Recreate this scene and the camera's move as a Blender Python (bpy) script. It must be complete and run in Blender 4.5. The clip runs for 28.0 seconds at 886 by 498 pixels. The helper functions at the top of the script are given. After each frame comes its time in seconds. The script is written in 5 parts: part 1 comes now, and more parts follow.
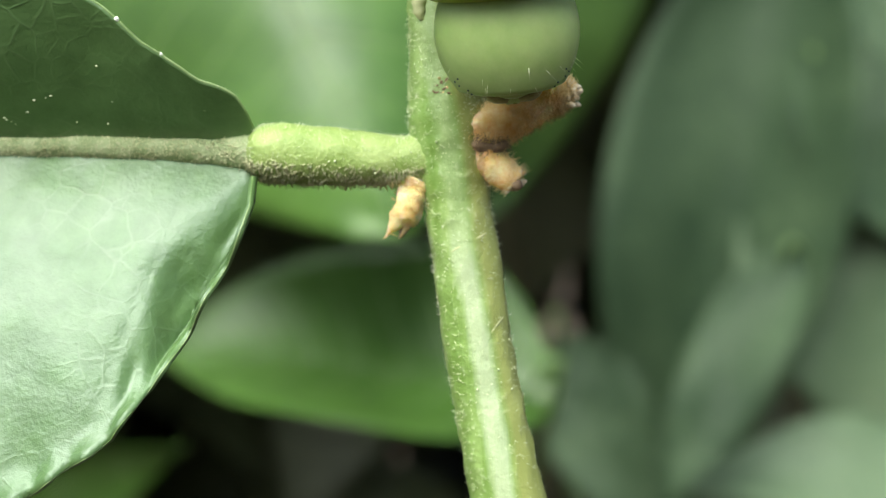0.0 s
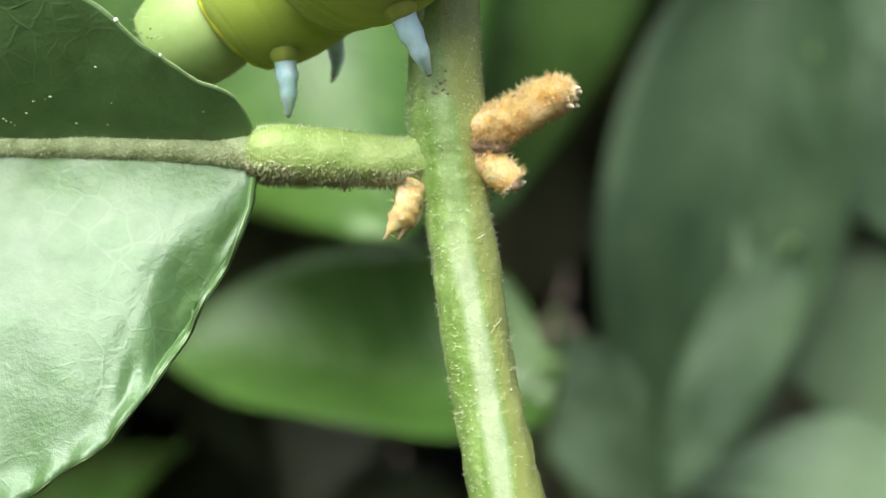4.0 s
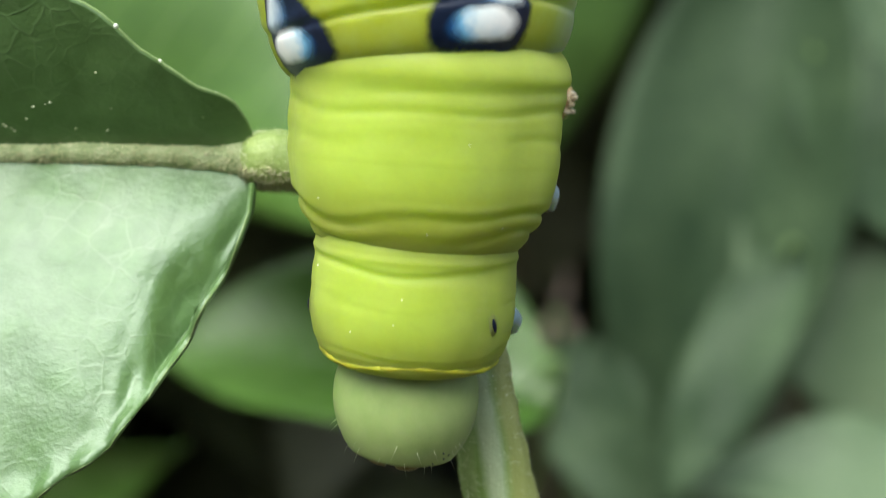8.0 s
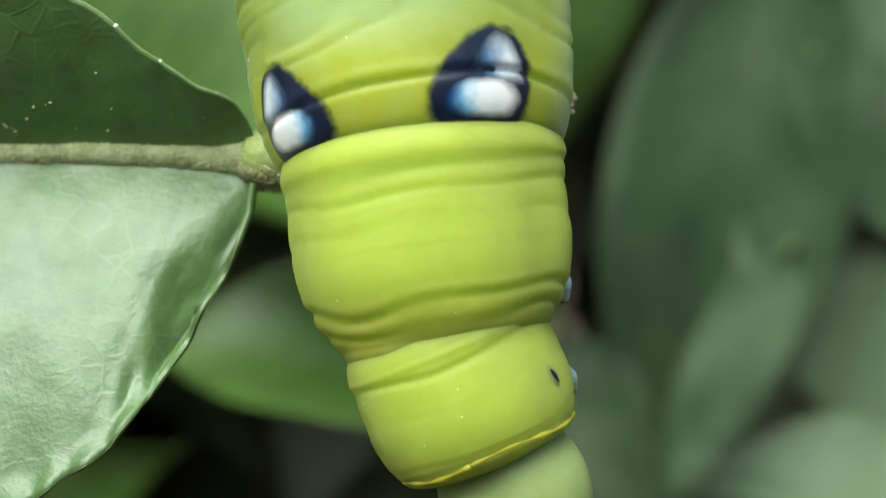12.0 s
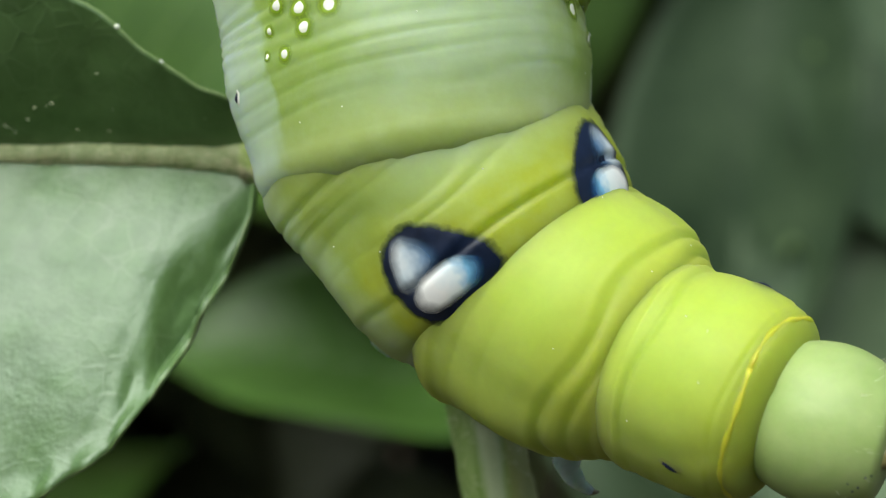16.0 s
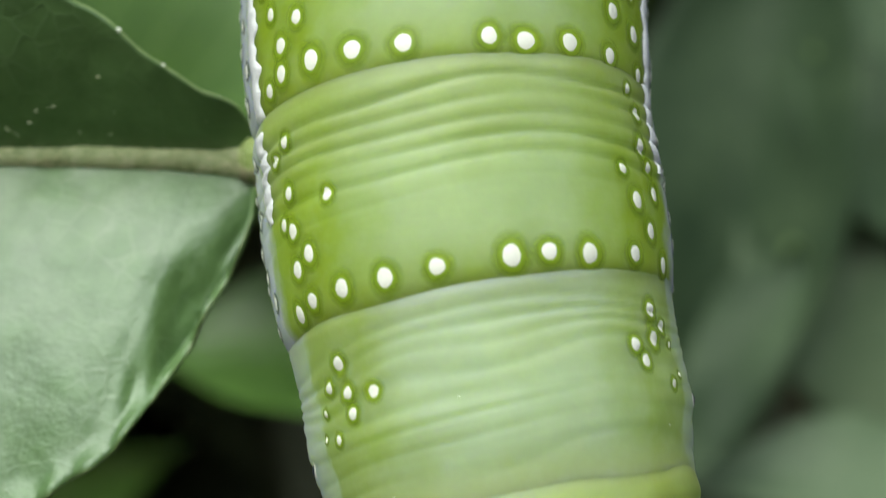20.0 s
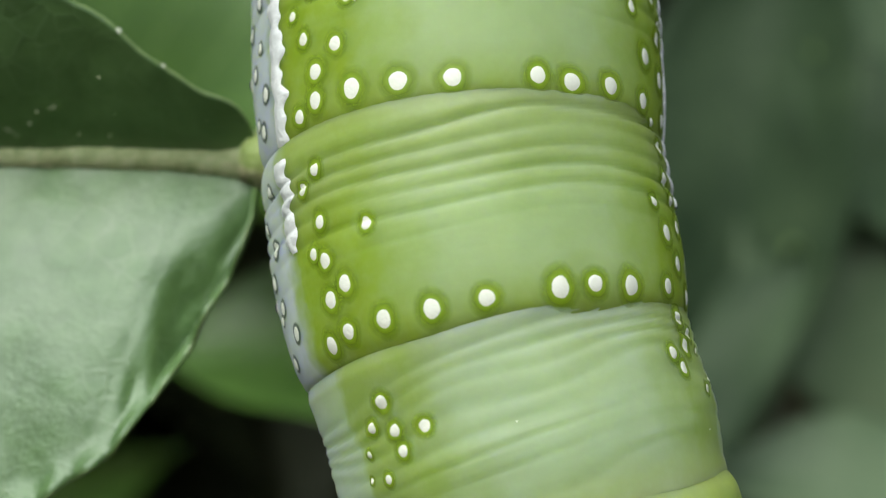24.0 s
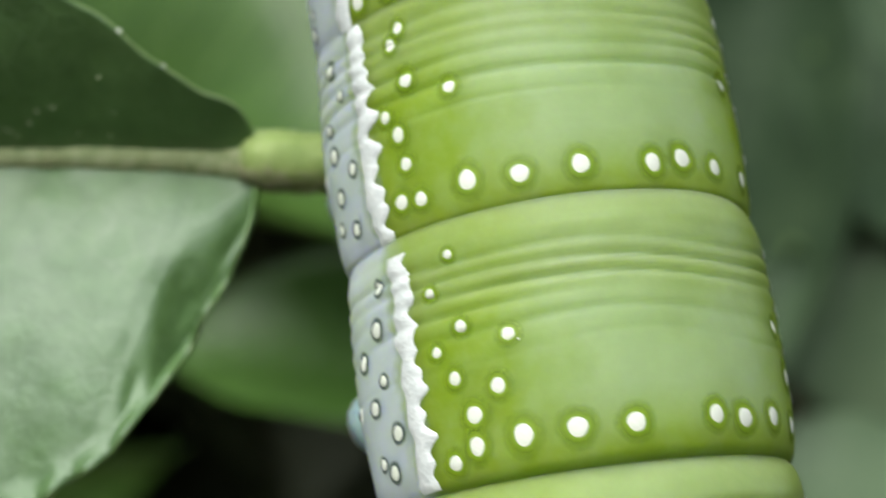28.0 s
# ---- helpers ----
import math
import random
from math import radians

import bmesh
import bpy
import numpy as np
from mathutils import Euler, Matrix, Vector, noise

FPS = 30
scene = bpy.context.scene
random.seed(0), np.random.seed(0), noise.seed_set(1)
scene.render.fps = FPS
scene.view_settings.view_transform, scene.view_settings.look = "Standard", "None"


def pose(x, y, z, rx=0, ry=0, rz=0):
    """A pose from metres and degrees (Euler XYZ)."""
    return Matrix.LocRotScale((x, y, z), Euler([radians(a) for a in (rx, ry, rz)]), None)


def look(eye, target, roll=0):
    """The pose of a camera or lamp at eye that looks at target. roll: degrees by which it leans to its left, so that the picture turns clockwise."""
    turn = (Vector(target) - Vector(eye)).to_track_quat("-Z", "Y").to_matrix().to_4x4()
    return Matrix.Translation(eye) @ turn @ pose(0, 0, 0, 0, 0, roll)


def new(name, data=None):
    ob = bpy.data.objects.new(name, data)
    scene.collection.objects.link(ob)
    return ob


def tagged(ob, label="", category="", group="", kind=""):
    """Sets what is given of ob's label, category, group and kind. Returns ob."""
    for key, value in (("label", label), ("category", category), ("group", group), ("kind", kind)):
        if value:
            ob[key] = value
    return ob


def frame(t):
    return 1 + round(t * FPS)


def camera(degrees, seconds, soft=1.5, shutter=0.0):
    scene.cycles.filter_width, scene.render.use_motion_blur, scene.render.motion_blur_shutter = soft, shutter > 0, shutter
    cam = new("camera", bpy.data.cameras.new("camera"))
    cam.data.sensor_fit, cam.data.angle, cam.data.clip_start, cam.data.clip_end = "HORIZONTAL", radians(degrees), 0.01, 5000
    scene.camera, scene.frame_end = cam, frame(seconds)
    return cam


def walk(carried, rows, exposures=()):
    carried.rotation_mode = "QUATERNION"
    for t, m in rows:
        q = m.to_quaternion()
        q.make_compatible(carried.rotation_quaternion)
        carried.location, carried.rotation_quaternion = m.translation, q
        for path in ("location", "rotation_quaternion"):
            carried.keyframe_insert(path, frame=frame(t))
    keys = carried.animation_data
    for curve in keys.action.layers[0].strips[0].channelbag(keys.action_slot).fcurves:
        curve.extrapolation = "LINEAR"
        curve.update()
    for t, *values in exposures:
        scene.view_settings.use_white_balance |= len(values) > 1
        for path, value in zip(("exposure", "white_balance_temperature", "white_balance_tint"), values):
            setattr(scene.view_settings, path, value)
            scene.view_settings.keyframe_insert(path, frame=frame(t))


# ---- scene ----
cam = camera(26, 28.0, soft=1.0, shutter=0.4)
cam.data.dof.use_dof = True
cam.data.dof.aperture_fstop = 54.0
MM = 0.001
H = 1.0  # height of the lens over the soil
EYE = pose(0, -0.085, H, 90, 0, 0)
walk(cam, [(0.0, EYE), (28.0, EYE)], exposures=[(0.0, 0.3), (5.5, 0.3), (9.0, 0.19), (12.5, -0.1), (14.5, -0.33), (18.5, -0.42), (20.2, -0.44), (21.2, -0.58), (26.5, -0.58), (28.0, -0.52)])

# ---- light: bright hazy sky over a shaded shrub ----
world = bpy.data.worlds.new("sky")
scene.world = world
world.use_nodes = True
wn = world.node_tree
sky = wn.nodes.new("ShaderNodeTexSky")
sky.sky_type, sky.sun_disc = "NISHITA", False
sky.sun_elevation, sky.sun_rotation = radians(51), radians(201)
sky.dust_density, sky.air_density = 4.0, 1.0
bg = wn.nodes["Background"]
wn.links.new(sky.outputs[0], bg.inputs[0])
bg.inputs[1].default_value = 0.15
sun = new("sun", bpy.data.lights.new("sun", "SUN"))
sun.data.energy, sun.data.angle, sun.data.color = 4.8, radians(58), (0.94, 1.0, 0.935)
sun.matrix_world = look((-0.34, -0.90, 1.18 + H), (0, 0, H))


# ---- materials ----
def material(name):
    m = bpy.data.materials.new(name)
    m.use_nodes = True
    nt = m.node_tree
    return m, nt, nt.nodes["Principled BSDF"]


def coords(nt):
    return nt.nodes.new("ShaderNodeTexCoord").outputs["Object"]


def noise_tex(nt, scale, detail=3.0, rough=0.55, vec=None, distortion=0.0):
    n = nt.nodes.new("ShaderNodeTexNoise")
    n.inputs["Scale"].default_value = scale
    n.inputs["Detail"].default_value = detail
    n.inputs["Roughness"].default_value = rough
    n.inputs["Distortion"].default_value = distortion
    nt.links.new(vec if vec is not None else coords(nt), n.inputs["Vector"])
    return n.outputs["Fac"]


def ramp(nt, fac, *stops):
    r = nt.nodes.new("ShaderNodeValToRGB")
    while len(r.color_ramp.elements) < len(stops):
        r.color_ramp.elements.new(0.5)
    for e, (p, c) in zip(r.color_ramp.elements, stops):
        e.position = p
        e.color = (*c, 1.0) if not isinstance(c, float) else (c, c, c, 1.0)
    nt.links.new(fac, r.inputs[0])
    return r.outputs[0]


def mixed(nt, fac, a, b, how="MIX"):
    n = nt.nodes.new("ShaderNodeMix")
    n.data_type, n.blend_type = "RGBA", how
    for value, socket in ((fac, n.inputs[0]), (a, n.inputs[6]), (b, n.inputs[7])):
        if isinstance(value, (int, float)):
            socket.default_value = value
        elif isinstance(value, tuple):
            socket.default_value = (*value, 1.0)
        else:
            nt.links.new(value, socket)
    return n.outputs[2]


def calc(nt, op, a, b=0.0, c=0.0):
    n = nt.nodes.new("ShaderNodeMath")
    n.operation = op
    for value, socket in zip((a, b, c), n.inputs):
        if isinstance(value, (int, float)):
            socket.default_value = value
        else:
            nt.links.new(value, socket)
    return n.outputs[0]


def bump(nt, bsdf, height, strength, distance):
    b = nt.nodes.new("ShaderNodeBump")
    b.inputs["Strength"].default_value = strength
    b.inputs["Distance"].default_value = distance
    nt.links.new(height, b.inputs["Height"])
    nt.links.new(b.outputs[0], bsdf.inputs["Normal"])


def mottled(name, dark, light, scale, roughness=0.5, relief=0.0, spec=0.4, fine=6.0, sub=0.0):
    """A surface of two tones at two scales, with fine relief."""
    m, nt, b = material(name)
    v = coords(nt)
    big = noise_tex(nt, scale, 2, 0.5, v)
    small = noise_tex(nt, scale * fine, 4, 0.6, v)
    both = calc(nt, "MULTIPLY_ADD", big, 0.6, calc(nt, "MULTIPLY", small, 0.4))
    nt.links.new(ramp(nt, both, (0.34, dark), (0.66, light)), b.inputs["Base Color"])
    nt.links.new(calc(nt, "MULTIPLY_ADD", small, 0.25, roughness - 0.12), b.inputs["Roughness"])
    b.inputs["Specular IOR Level"].default_value = spec
    if sub:
        b.inputs["Subsurface Weight"].default_value = sub
        b.inputs["Subsurface Radius"].default_value = (0.6, 1.0, 0.2)
        b.inputs["Subsurface Scale"].default_value = 0.0012
    if relief:
        bump(nt, b, small, 0.6, relief)
    return m


def leaf_material(name, dark, light, roughness, spec, scale=120.0, relief=0.0002, micro=0.0, wax=0.0, net_rise=0.025):
    """Leaf skin: a cellular net of veins, mottling and some light let through."""
    m, nt, b = material(name)
    v = coords(nt)
    big = noise_tex(nt, scale * 0.7, 3, 0.55, v)
    small = noise_tex(nt, scale * 7, 4, 0.6, v)
    cell = nt.nodes.new("ShaderNodeTexVoronoi")
    cell.feature = "DISTANCE_TO_EDGE"
    cell.inputs["Scale"].default_value = scale * 6.5
    warp = nt.nodes.new("ShaderNodeVectorMath")
    warp.operation = "ADD"
    shift = nt.nodes.new("ShaderNodeVectorMath")
    shift.operation = "SCALE"
    shift.inputs[3].default_value = 0.0016
    col = nt.nodes.new("ShaderNodeTexNoise")
    col.inputs["Scale"].default_value = scale * 2.5
    nt.links.new(v, col.inputs["Vector"])
    nt.links.new(col.outputs["Color"], shift.inputs[0])
    nt.links.new(v, warp.inputs[0])
    nt.links.new(shift.outputs[0], warp.inputs[1])
    nt.links.new(warp.outputs[0], cell.inputs["Vector"])
    net = ramp(nt, cell.outputs["Distance"], (0.0, 1.0), (0.07, 0.0))
    both = calc(nt, "MULTIPLY_ADD", big, 0.65, calc(nt, "MULTIPLY", small, 0.35))
    base = ramp(nt, both, (0.33, dark), (0.68, light))
    pale = tuple(min(1.0, c * 1.35 + 0.02) for c in light)
    base = mixed(nt, calc(nt, "MULTIPLY", calc(nt, "MULTIPLY", net, ramp(nt, big, (0.44, 0.0), (0.64, 1.0))), 0.2), base, pale)
    nt.links.new(base, b.inputs["Base Color"])
    nt.links.new(calc(nt, "MULTIPLY_ADD", big, 0.1, roughness - 0.05), b.inputs["Roughness"])
    b.inputs["Specular IOR Level"].default_value = spec
    b.inputs["Transmission Weight"].default_value = 0.0
    height = calc(nt, "MULTIPLY_ADD", calc(nt, "MULTIPLY", net, ramp(nt, big, (0.38, 0.0), (0.62, 1.0))), net_rise, calc(nt, "MULTIPLY_ADD", big, 0.2, calc(nt, "MULTIPLY", small, 0.6)))
    if wax:
        patchy = calc(nt, "MULTIPLY_ADD", noise_tex(nt, scale * 3.2, 4, 0.65, v), 2.4, -0.6)
        film = calc(nt, "MULTIPLY", calc(nt, "MULTIPLY_ADD", calc(nt, "MULTIPLY", net, ramp(nt, big, (0.40, 0.0), (0.60, 1.0))), 1.5, patchy), wax)
        nt.links.new(film, b.inputs["Coat Weight"])
        b.inputs["Specular Tint"].default_value = (0.88, 1.0, 1.0, 1.0)
    b.inputs["Coat Roughness"].default_value = 0.42
    if micro:
        dust = noise_tex(nt, scale * 32, 3, 0.65, v)
        height = calc(nt, "MULTIPLY_ADD", dust, micro, height)
    bump(nt, b, height, 0.55, relief)
    return m


def skin_material(name, depth, back, flank, front, white_line, belly, front_reach, rear=None, blend=0.02):
    """Caterpillar skin: tone runs round the body from the back to the belly, and along it."""
    back, flank, front = (tuple(c * depth for c in tone) for tone in (back, flank, front))
    m, nt, b = material(name)
    v = coords(nt)
    s = nt.nodes.new("ShaderNodeSeparateXYZ")
    nt.links.new(v, s.inputs[0])
    turn = calc(nt, "ABSOLUTE", calc(nt, "ARCTAN2", s.outputs[0], calc(nt, "MULTIPLY", s.outputs[1], -1.0)))
    wob = noise_tex(nt, 330, 3, 0.6, v)
    turn = calc(nt, "MULTIPLY_ADD", calc(nt, "SUBTRACT", wob, 0.5), 0.16, calc(nt, "DIVIDE", turn, math.pi))
    around = ramp(nt, turn, (0.0, back), (0.14, back), (0.25, flank), (min(0.385, white_line - blend - 0.02), flank), (white_line - blend, flank if white_line > 0.9 else tuple(0.5 * (a + c) for a, c in zip(flank, belly))), (white_line, belly), (1.0, belly))
    along = calc(nt, "MULTIPLY_ADD", s.outputs[2], 1000.0, calc(nt, "MULTIPLY", calc(nt, "SUBTRACT", wob, 0.5), 1.2))
    headward = calc(nt, "SUBTRACT", 1.0, calc(nt, "MULTIPLY_ADD", along, 0.45, front_reach))
    headward = calc(nt, "MINIMUM", calc(nt, "MAXIMUM", headward, 0.0), 1.0)
    dorsal = ramp(nt, turn, (0.0, 1.0), (0.36, 1.0), (0.42, 0.0))
    tone = mixed(nt, calc(nt, "MULTIPLY", headward, dorsal), around, front)
    if rear:  # the folded hind part is a duller green
        behind = ramp(nt, calc(nt, "MULTIPLY_ADD", along, 0.1, 0.5), (0.52, 0.0), (0.72, 1.0))
        tone = mixed(nt, calc(nt, "MULTIPLY", calc(nt, "MULTIPLY", behind, dorsal), 0.6), tone, tuple(c * depth for c in rear))
    cloud = noise_tex(nt, 210, 3, 0.6, v)
    tone = mixed(nt, calc(nt, "MULTIPLY", ramp(nt, cloud, (0.42, 0.0), (0.66, 1.0)), 0.30), tone, tuple(c * 0.80 for c in front))
    fine = noise_tex(nt, 900, 4, 0.6, v)
    tone = mixed(nt, calc(nt, "MULTIPLY", ramp(nt, fine, (0.4, 0.0), (0.75, 1.0)), 0.22), tone, tuple(min(1.0, c * 1.25 + 0.03) for c in back))
    nt.links.new(tone, b.inputs["Base Color"])
    nt.links.new(calc(nt, "MULTIPLY_ADD", fine, 0.25, 0.36), b.inputs["Roughness"])
    b.inputs["Specular IOR Level"].default_value = 0.26
    b.inputs["Subsurface Weight"].default_value = 0.85
    b.inputs["Subsurface Radius"].default_value = (0.9, 1.0, 0.3)
    b.inputs["Subsurface Scale"].default_value = 0.0038
    stretch = nt.nodes.new("ShaderNodeMapping")
    stretch.inputs["Scale"].default_value = (170, 170, 520)
    nt.links.new(v, stretch.inputs[0])
    fold = noise_tex(nt, 1.0, 3, 0.55, stretch.outputs[0])
    bump(nt, b, calc(nt, "MULTIPLY_ADD", fine, 0.2, fold), 0.22, 0.00025)
    return m


def pigment(name, dark, light, scale, core, fade, roughness=0.45):
    """A pigment that thins out towards the edge of its patch and lets the skin show."""
    m = mottled(name, dark, light, scale, roughness)
    nt = m.node_tree
    uv = nt.nodes.new("ShaderNodeUVMap")
    uv.uv_map = "patch"
    far = nt.nodes.new("ShaderNodeSeparateXYZ")
    nt.links.new(uv.outputs[0], far.inputs[0])
    edge = calc(nt, "MULTIPLY_ADD", calc(nt, "SUBTRACT", noise_tex(nt, 1500, 3, 0.6), 0.5), 0.25, far.outputs[0])
    clear = nt.nodes.new("ShaderNodeBsdfTransparent")
    both = nt.nodes.new("ShaderNodeMixShader")
    nt.links.new(ramp(nt, edge, (core, 0.0), (fade, 1.0)), both.inputs[0])
    nt.links.new(nt.nodes["Principled BSDF"].outputs[0], both.inputs[1])
    nt.links.new(clear.outputs[0], both.inputs[2])
    nt.links.new(both.outputs[0], nt.nodes["Material Output"].inputs[0])
    return m


YEL = (0.50, 0.68, 0.09)
M_THORAX = skin_material("thorax_skin", 0.79, YEL, (0.48, 0.63, 0.11), (0.53, 0.65, 0.08), 0.95, (0.45, 0.62, 0.16), 1.2)
M_META = skin_material("metathorax_skin", 0.69, (0.505, 0.70, 0.27), (0.45, 0.62, 0.13), (0.51, 0.62, 0.05), 0.58, (0.48, 0.65, 0.36), 0.5, None, 0.12)
M_FIRST = skin_material("first_ring_skin", 0.665, (0.57, 0.76, 0.44), (0.42, 0.62, 0.14), (0.52, 0.68, 0.20), 0.52, (0.50, 0.66, 0.50), 1.8, None, 0.14)
M_RING = skin_material("ring_skin", 0.67, (0.50, 0.69, 0.31), (0.35, 0.55, 0.025), (0.37, 0.57, 0.04), 0.44, (0.52, 0.61, 0.60), 1.9, (0.42, 0.56, 0.19))
M_COLLAR = mottled("collar_skin", (0.52, 0.62, 0.03), (0.60, 0.70, 0.06), 500, 0.4, 0.0, 0.3, 6.0, 0.6)
M_HEAD = mottled("head_skin", (0.27, 0.40, 0.12), (0.37, 0.49, 0.18), 260, 0.42, 0.00003, 0.35, 6, 0.2)
M_MOUTH = mottled("mouth_skin", (0.26, 0.38, 0.11), (0.40, 0.52, 0.20), 600, 0.3, 0.00004, 0.5)
M_JAW = mottled("jaw_horn", (0.16, 0.15, 0.05), (0.34, 0.32, 0.13), 700, 0.3)
M_RIM = pigment("eyespot_black", (0.003, 0.007, 0.02), (0.010, 0.02, 0.05), 500, 0.86, 1.0, 0.35)
M_BLACK = mottled("eyespot_rim", (0.004, 0.008, 0.02), (0.012, 0.022, 0.05), 500, 0.35, 0.00003)
M_DOT = mottled("white_spot", (0.78, 0.83, 0.70), (0.88, 0.91, 0.82), 900, 0.45, 0.00005)
M_HALO = pigment("spot_halo", (0.17, 0.29, 0.008), (0.25, 0.38, 0.015), 800, 0.42, 1.0)
M_DARKHALO = pigment("dark_spot_halo", (0.06, 0.09, 0.08), (0.11, 0.15, 0.13), 800, 0.7, 1.0)
M_LINE = mottled("lateral_line", (0.70, 0.75, 0.74), (0.90, 0.93, 0.92), 700, 0.4, 0.0001)
M_LEG = mottled("leg_skin", (0.36, 0.58, 0.62), (0.60, 0.80, 0.84), 500, 0.3, 0.00003, 0.5, 6.0, 0.4)
M_CLAW = mottled("claw", (0.10, 0.09, 0.06), (0.30, 0.25, 0.18), 500, 0.35)
def gleam(name, core, fade, *stops):
    """Eyespot gleam that turns from blue to white away from the back line and thins at its edge."""
    m = pigment(name, (0.5, 0.5, 0.5), (0.5, 0.5, 0.5), 600, core, fade, 0.32)
    nt = m.node_tree
    b = nt.nodes["Principled BSDF"]
    v = coords(nt)
    x = nt.nodes.new("ShaderNodeSeparateXYZ")
    nt.links.new(v, x.inputs[0])
    wob = calc(nt, "MULTIPLY", calc(nt, "SUBTRACT", noise_tex(nt, 600, 3, 0.6, v), 0.5), 0.25)
    out = calc(nt, "ADD", calc(nt, "MULTIPLY", calc(nt, "ABSOLUTE", x.outputs[0]), 125.0), wob)
    nt.links.new(ramp(nt, out, *stops), b.inputs["Base Color"])
    return m


M_LENS_GREY = gleam("eyespot_grey", 0.45, 1.0, (0.42, (0.015, 0.04, 0.10)), (0.51, (0.08, 0.17, 0.30)), (0.60, (0.55, 0.65, 0.70)), (0.69, (0.88, 0.92, 0.92)))
M_LENS_WHITE = gleam("eyespot_white", 0.62, 1.0, (0.25, (0.008, 0.02, 0.06)), (0.33, (0.02, 0.12, 0.34)), (0.40, (0.18, 0.45, 0.68)), (0.46, (0.75, 0.86, 0.88)), (0.54, (0.95, 0.97, 0.94)))
def fibrous(name, dark, light, pale, stripe=False):
    """Green bark with fibres along the stem, pale flecks and fine relief."""
    m, nt, b = material(name)
    v = coords(nt)
    long = nt.nodes.new("ShaderNodeMapping")
    long.inputs["Scale"].default_value = (1400, 1400, 90)
    nt.links.new(v, long.inputs[0])
    fibre = noise_tex(nt, 1.0, 4, 0.6, long.outputs[0])
    big = noise_tex(nt, 240, 3, 0.55, v)
    speck = noise_tex(nt, 2600, 3, 0.6, v)
    tone = ramp(nt, calc(nt, "MULTIPLY_ADD", fibre, 0.55, calc(nt, "MULTIPLY", big, 0.45)), (0.36, dark), (0.66, light))
    tone = mixed(nt, calc(nt, "MULTIPLY", ramp(nt, speck, (0.56, 0.0), (0.68, 1.0)), 0.38), tone, pale)
    nt.links.new(tone, b.inputs["Base Color"])
    nt.links.new(calc(nt, "MULTIPLY_ADD", speck, 0.3, 0.3), b.inputs["Roughness"])
    b.inputs["Specular IOR Level"].default_value = 0.5
    bump(nt, b, calc(nt, "MULTIPLY_ADD", speck, 0.8, fibre), 0.55, 0.00016)
    if stripe:  # a paler band down the stem, an olive flank beside it
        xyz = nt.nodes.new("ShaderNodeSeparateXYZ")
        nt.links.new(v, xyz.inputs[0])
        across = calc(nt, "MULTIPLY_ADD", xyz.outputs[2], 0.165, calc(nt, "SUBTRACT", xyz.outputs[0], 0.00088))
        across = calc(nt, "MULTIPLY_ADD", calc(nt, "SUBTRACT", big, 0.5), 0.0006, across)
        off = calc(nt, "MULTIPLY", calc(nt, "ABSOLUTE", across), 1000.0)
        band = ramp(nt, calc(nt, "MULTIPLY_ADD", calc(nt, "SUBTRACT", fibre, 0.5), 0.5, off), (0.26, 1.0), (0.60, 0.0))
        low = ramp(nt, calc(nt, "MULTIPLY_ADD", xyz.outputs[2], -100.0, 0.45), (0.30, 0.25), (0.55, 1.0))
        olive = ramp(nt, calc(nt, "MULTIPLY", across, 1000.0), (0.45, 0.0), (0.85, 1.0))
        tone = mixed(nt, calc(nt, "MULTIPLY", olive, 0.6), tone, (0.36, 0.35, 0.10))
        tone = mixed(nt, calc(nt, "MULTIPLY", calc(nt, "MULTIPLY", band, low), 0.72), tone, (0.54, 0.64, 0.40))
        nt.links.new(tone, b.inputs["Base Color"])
    return m


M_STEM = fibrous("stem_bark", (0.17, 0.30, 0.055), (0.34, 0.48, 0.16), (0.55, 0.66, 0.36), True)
M_PETIOLE = mottled("petiole_skin", (0.19, 0.30, 0.055), (0.37, 0.48, 0.16), 620, 0.5, 0.00014, 0.45, 7)
M_FRINGE = mottled("grey_hair", (0.34, 0.35, 0.16), (0.70, 0.70, 0.44), 900, 0.6)
M_RIB = mottled("midrib_skin", (0.19, 0.26, 0.10), (0.41, 0.48, 0.26), 1500, 0.5, 0.00015)
M_STUB = mottled("dry_stub", (0.84, 0.49, 0.13), (0.98, 0.82, 0.46), 900, 0.75, 0.0003, 0.3, 6.0, 0.5)
M_FRAY = mottled("frayed_fibre", (0.84, 0.68, 0.42), (0.97, 0.92, 0.78), 700, 0.7)
M_DRYDARK = mottled("dark_scar", (0.14, 0.09, 0.05), (0.40, 0.28, 0.17), 1200, 0.8)
M_SCAR = mottled("pale_scar", (0.45, 0.50, 0.22), (0.60, 0.62, 0.34), 700, 0.6)
M_HAIR = mottled("plant_hair", (0.62, 0.70, 0.38), (0.85, 0.90, 0.66), 300, 0.6)
M_ORANGEHAIR = mottled("orange_hair", (0.85, 0.52, 0.15), (0.98, 0.83, 0.48), 300, 0.7)
M_LEAF = leaf_material("near_leaf", (0.050, 0.108, 0.022), (0.125, 0.235, 0.075), 0.46, 0.8, 120.0, 0.00028, 0.24, 0.62, 0.15)
M_EDGE = mottled("leaf_margin", (0.12, 0.22, 0.06), (0.32, 0.42, 0.20), 500, 0.4)
M_BACK = leaf_material("shrub_leaf", (0.045, 0.11, 0.016), (0.11, 0.235, 0.04), 0.36, 0.5, 60.0, 0.0003)
M_BACKGREY = leaf_material("shrub_leaf_dull", (0.03, 0.065, 0.03), (0.095, 0.155, 0.075), 0.5, 0.25, 60.0, 0.0003)
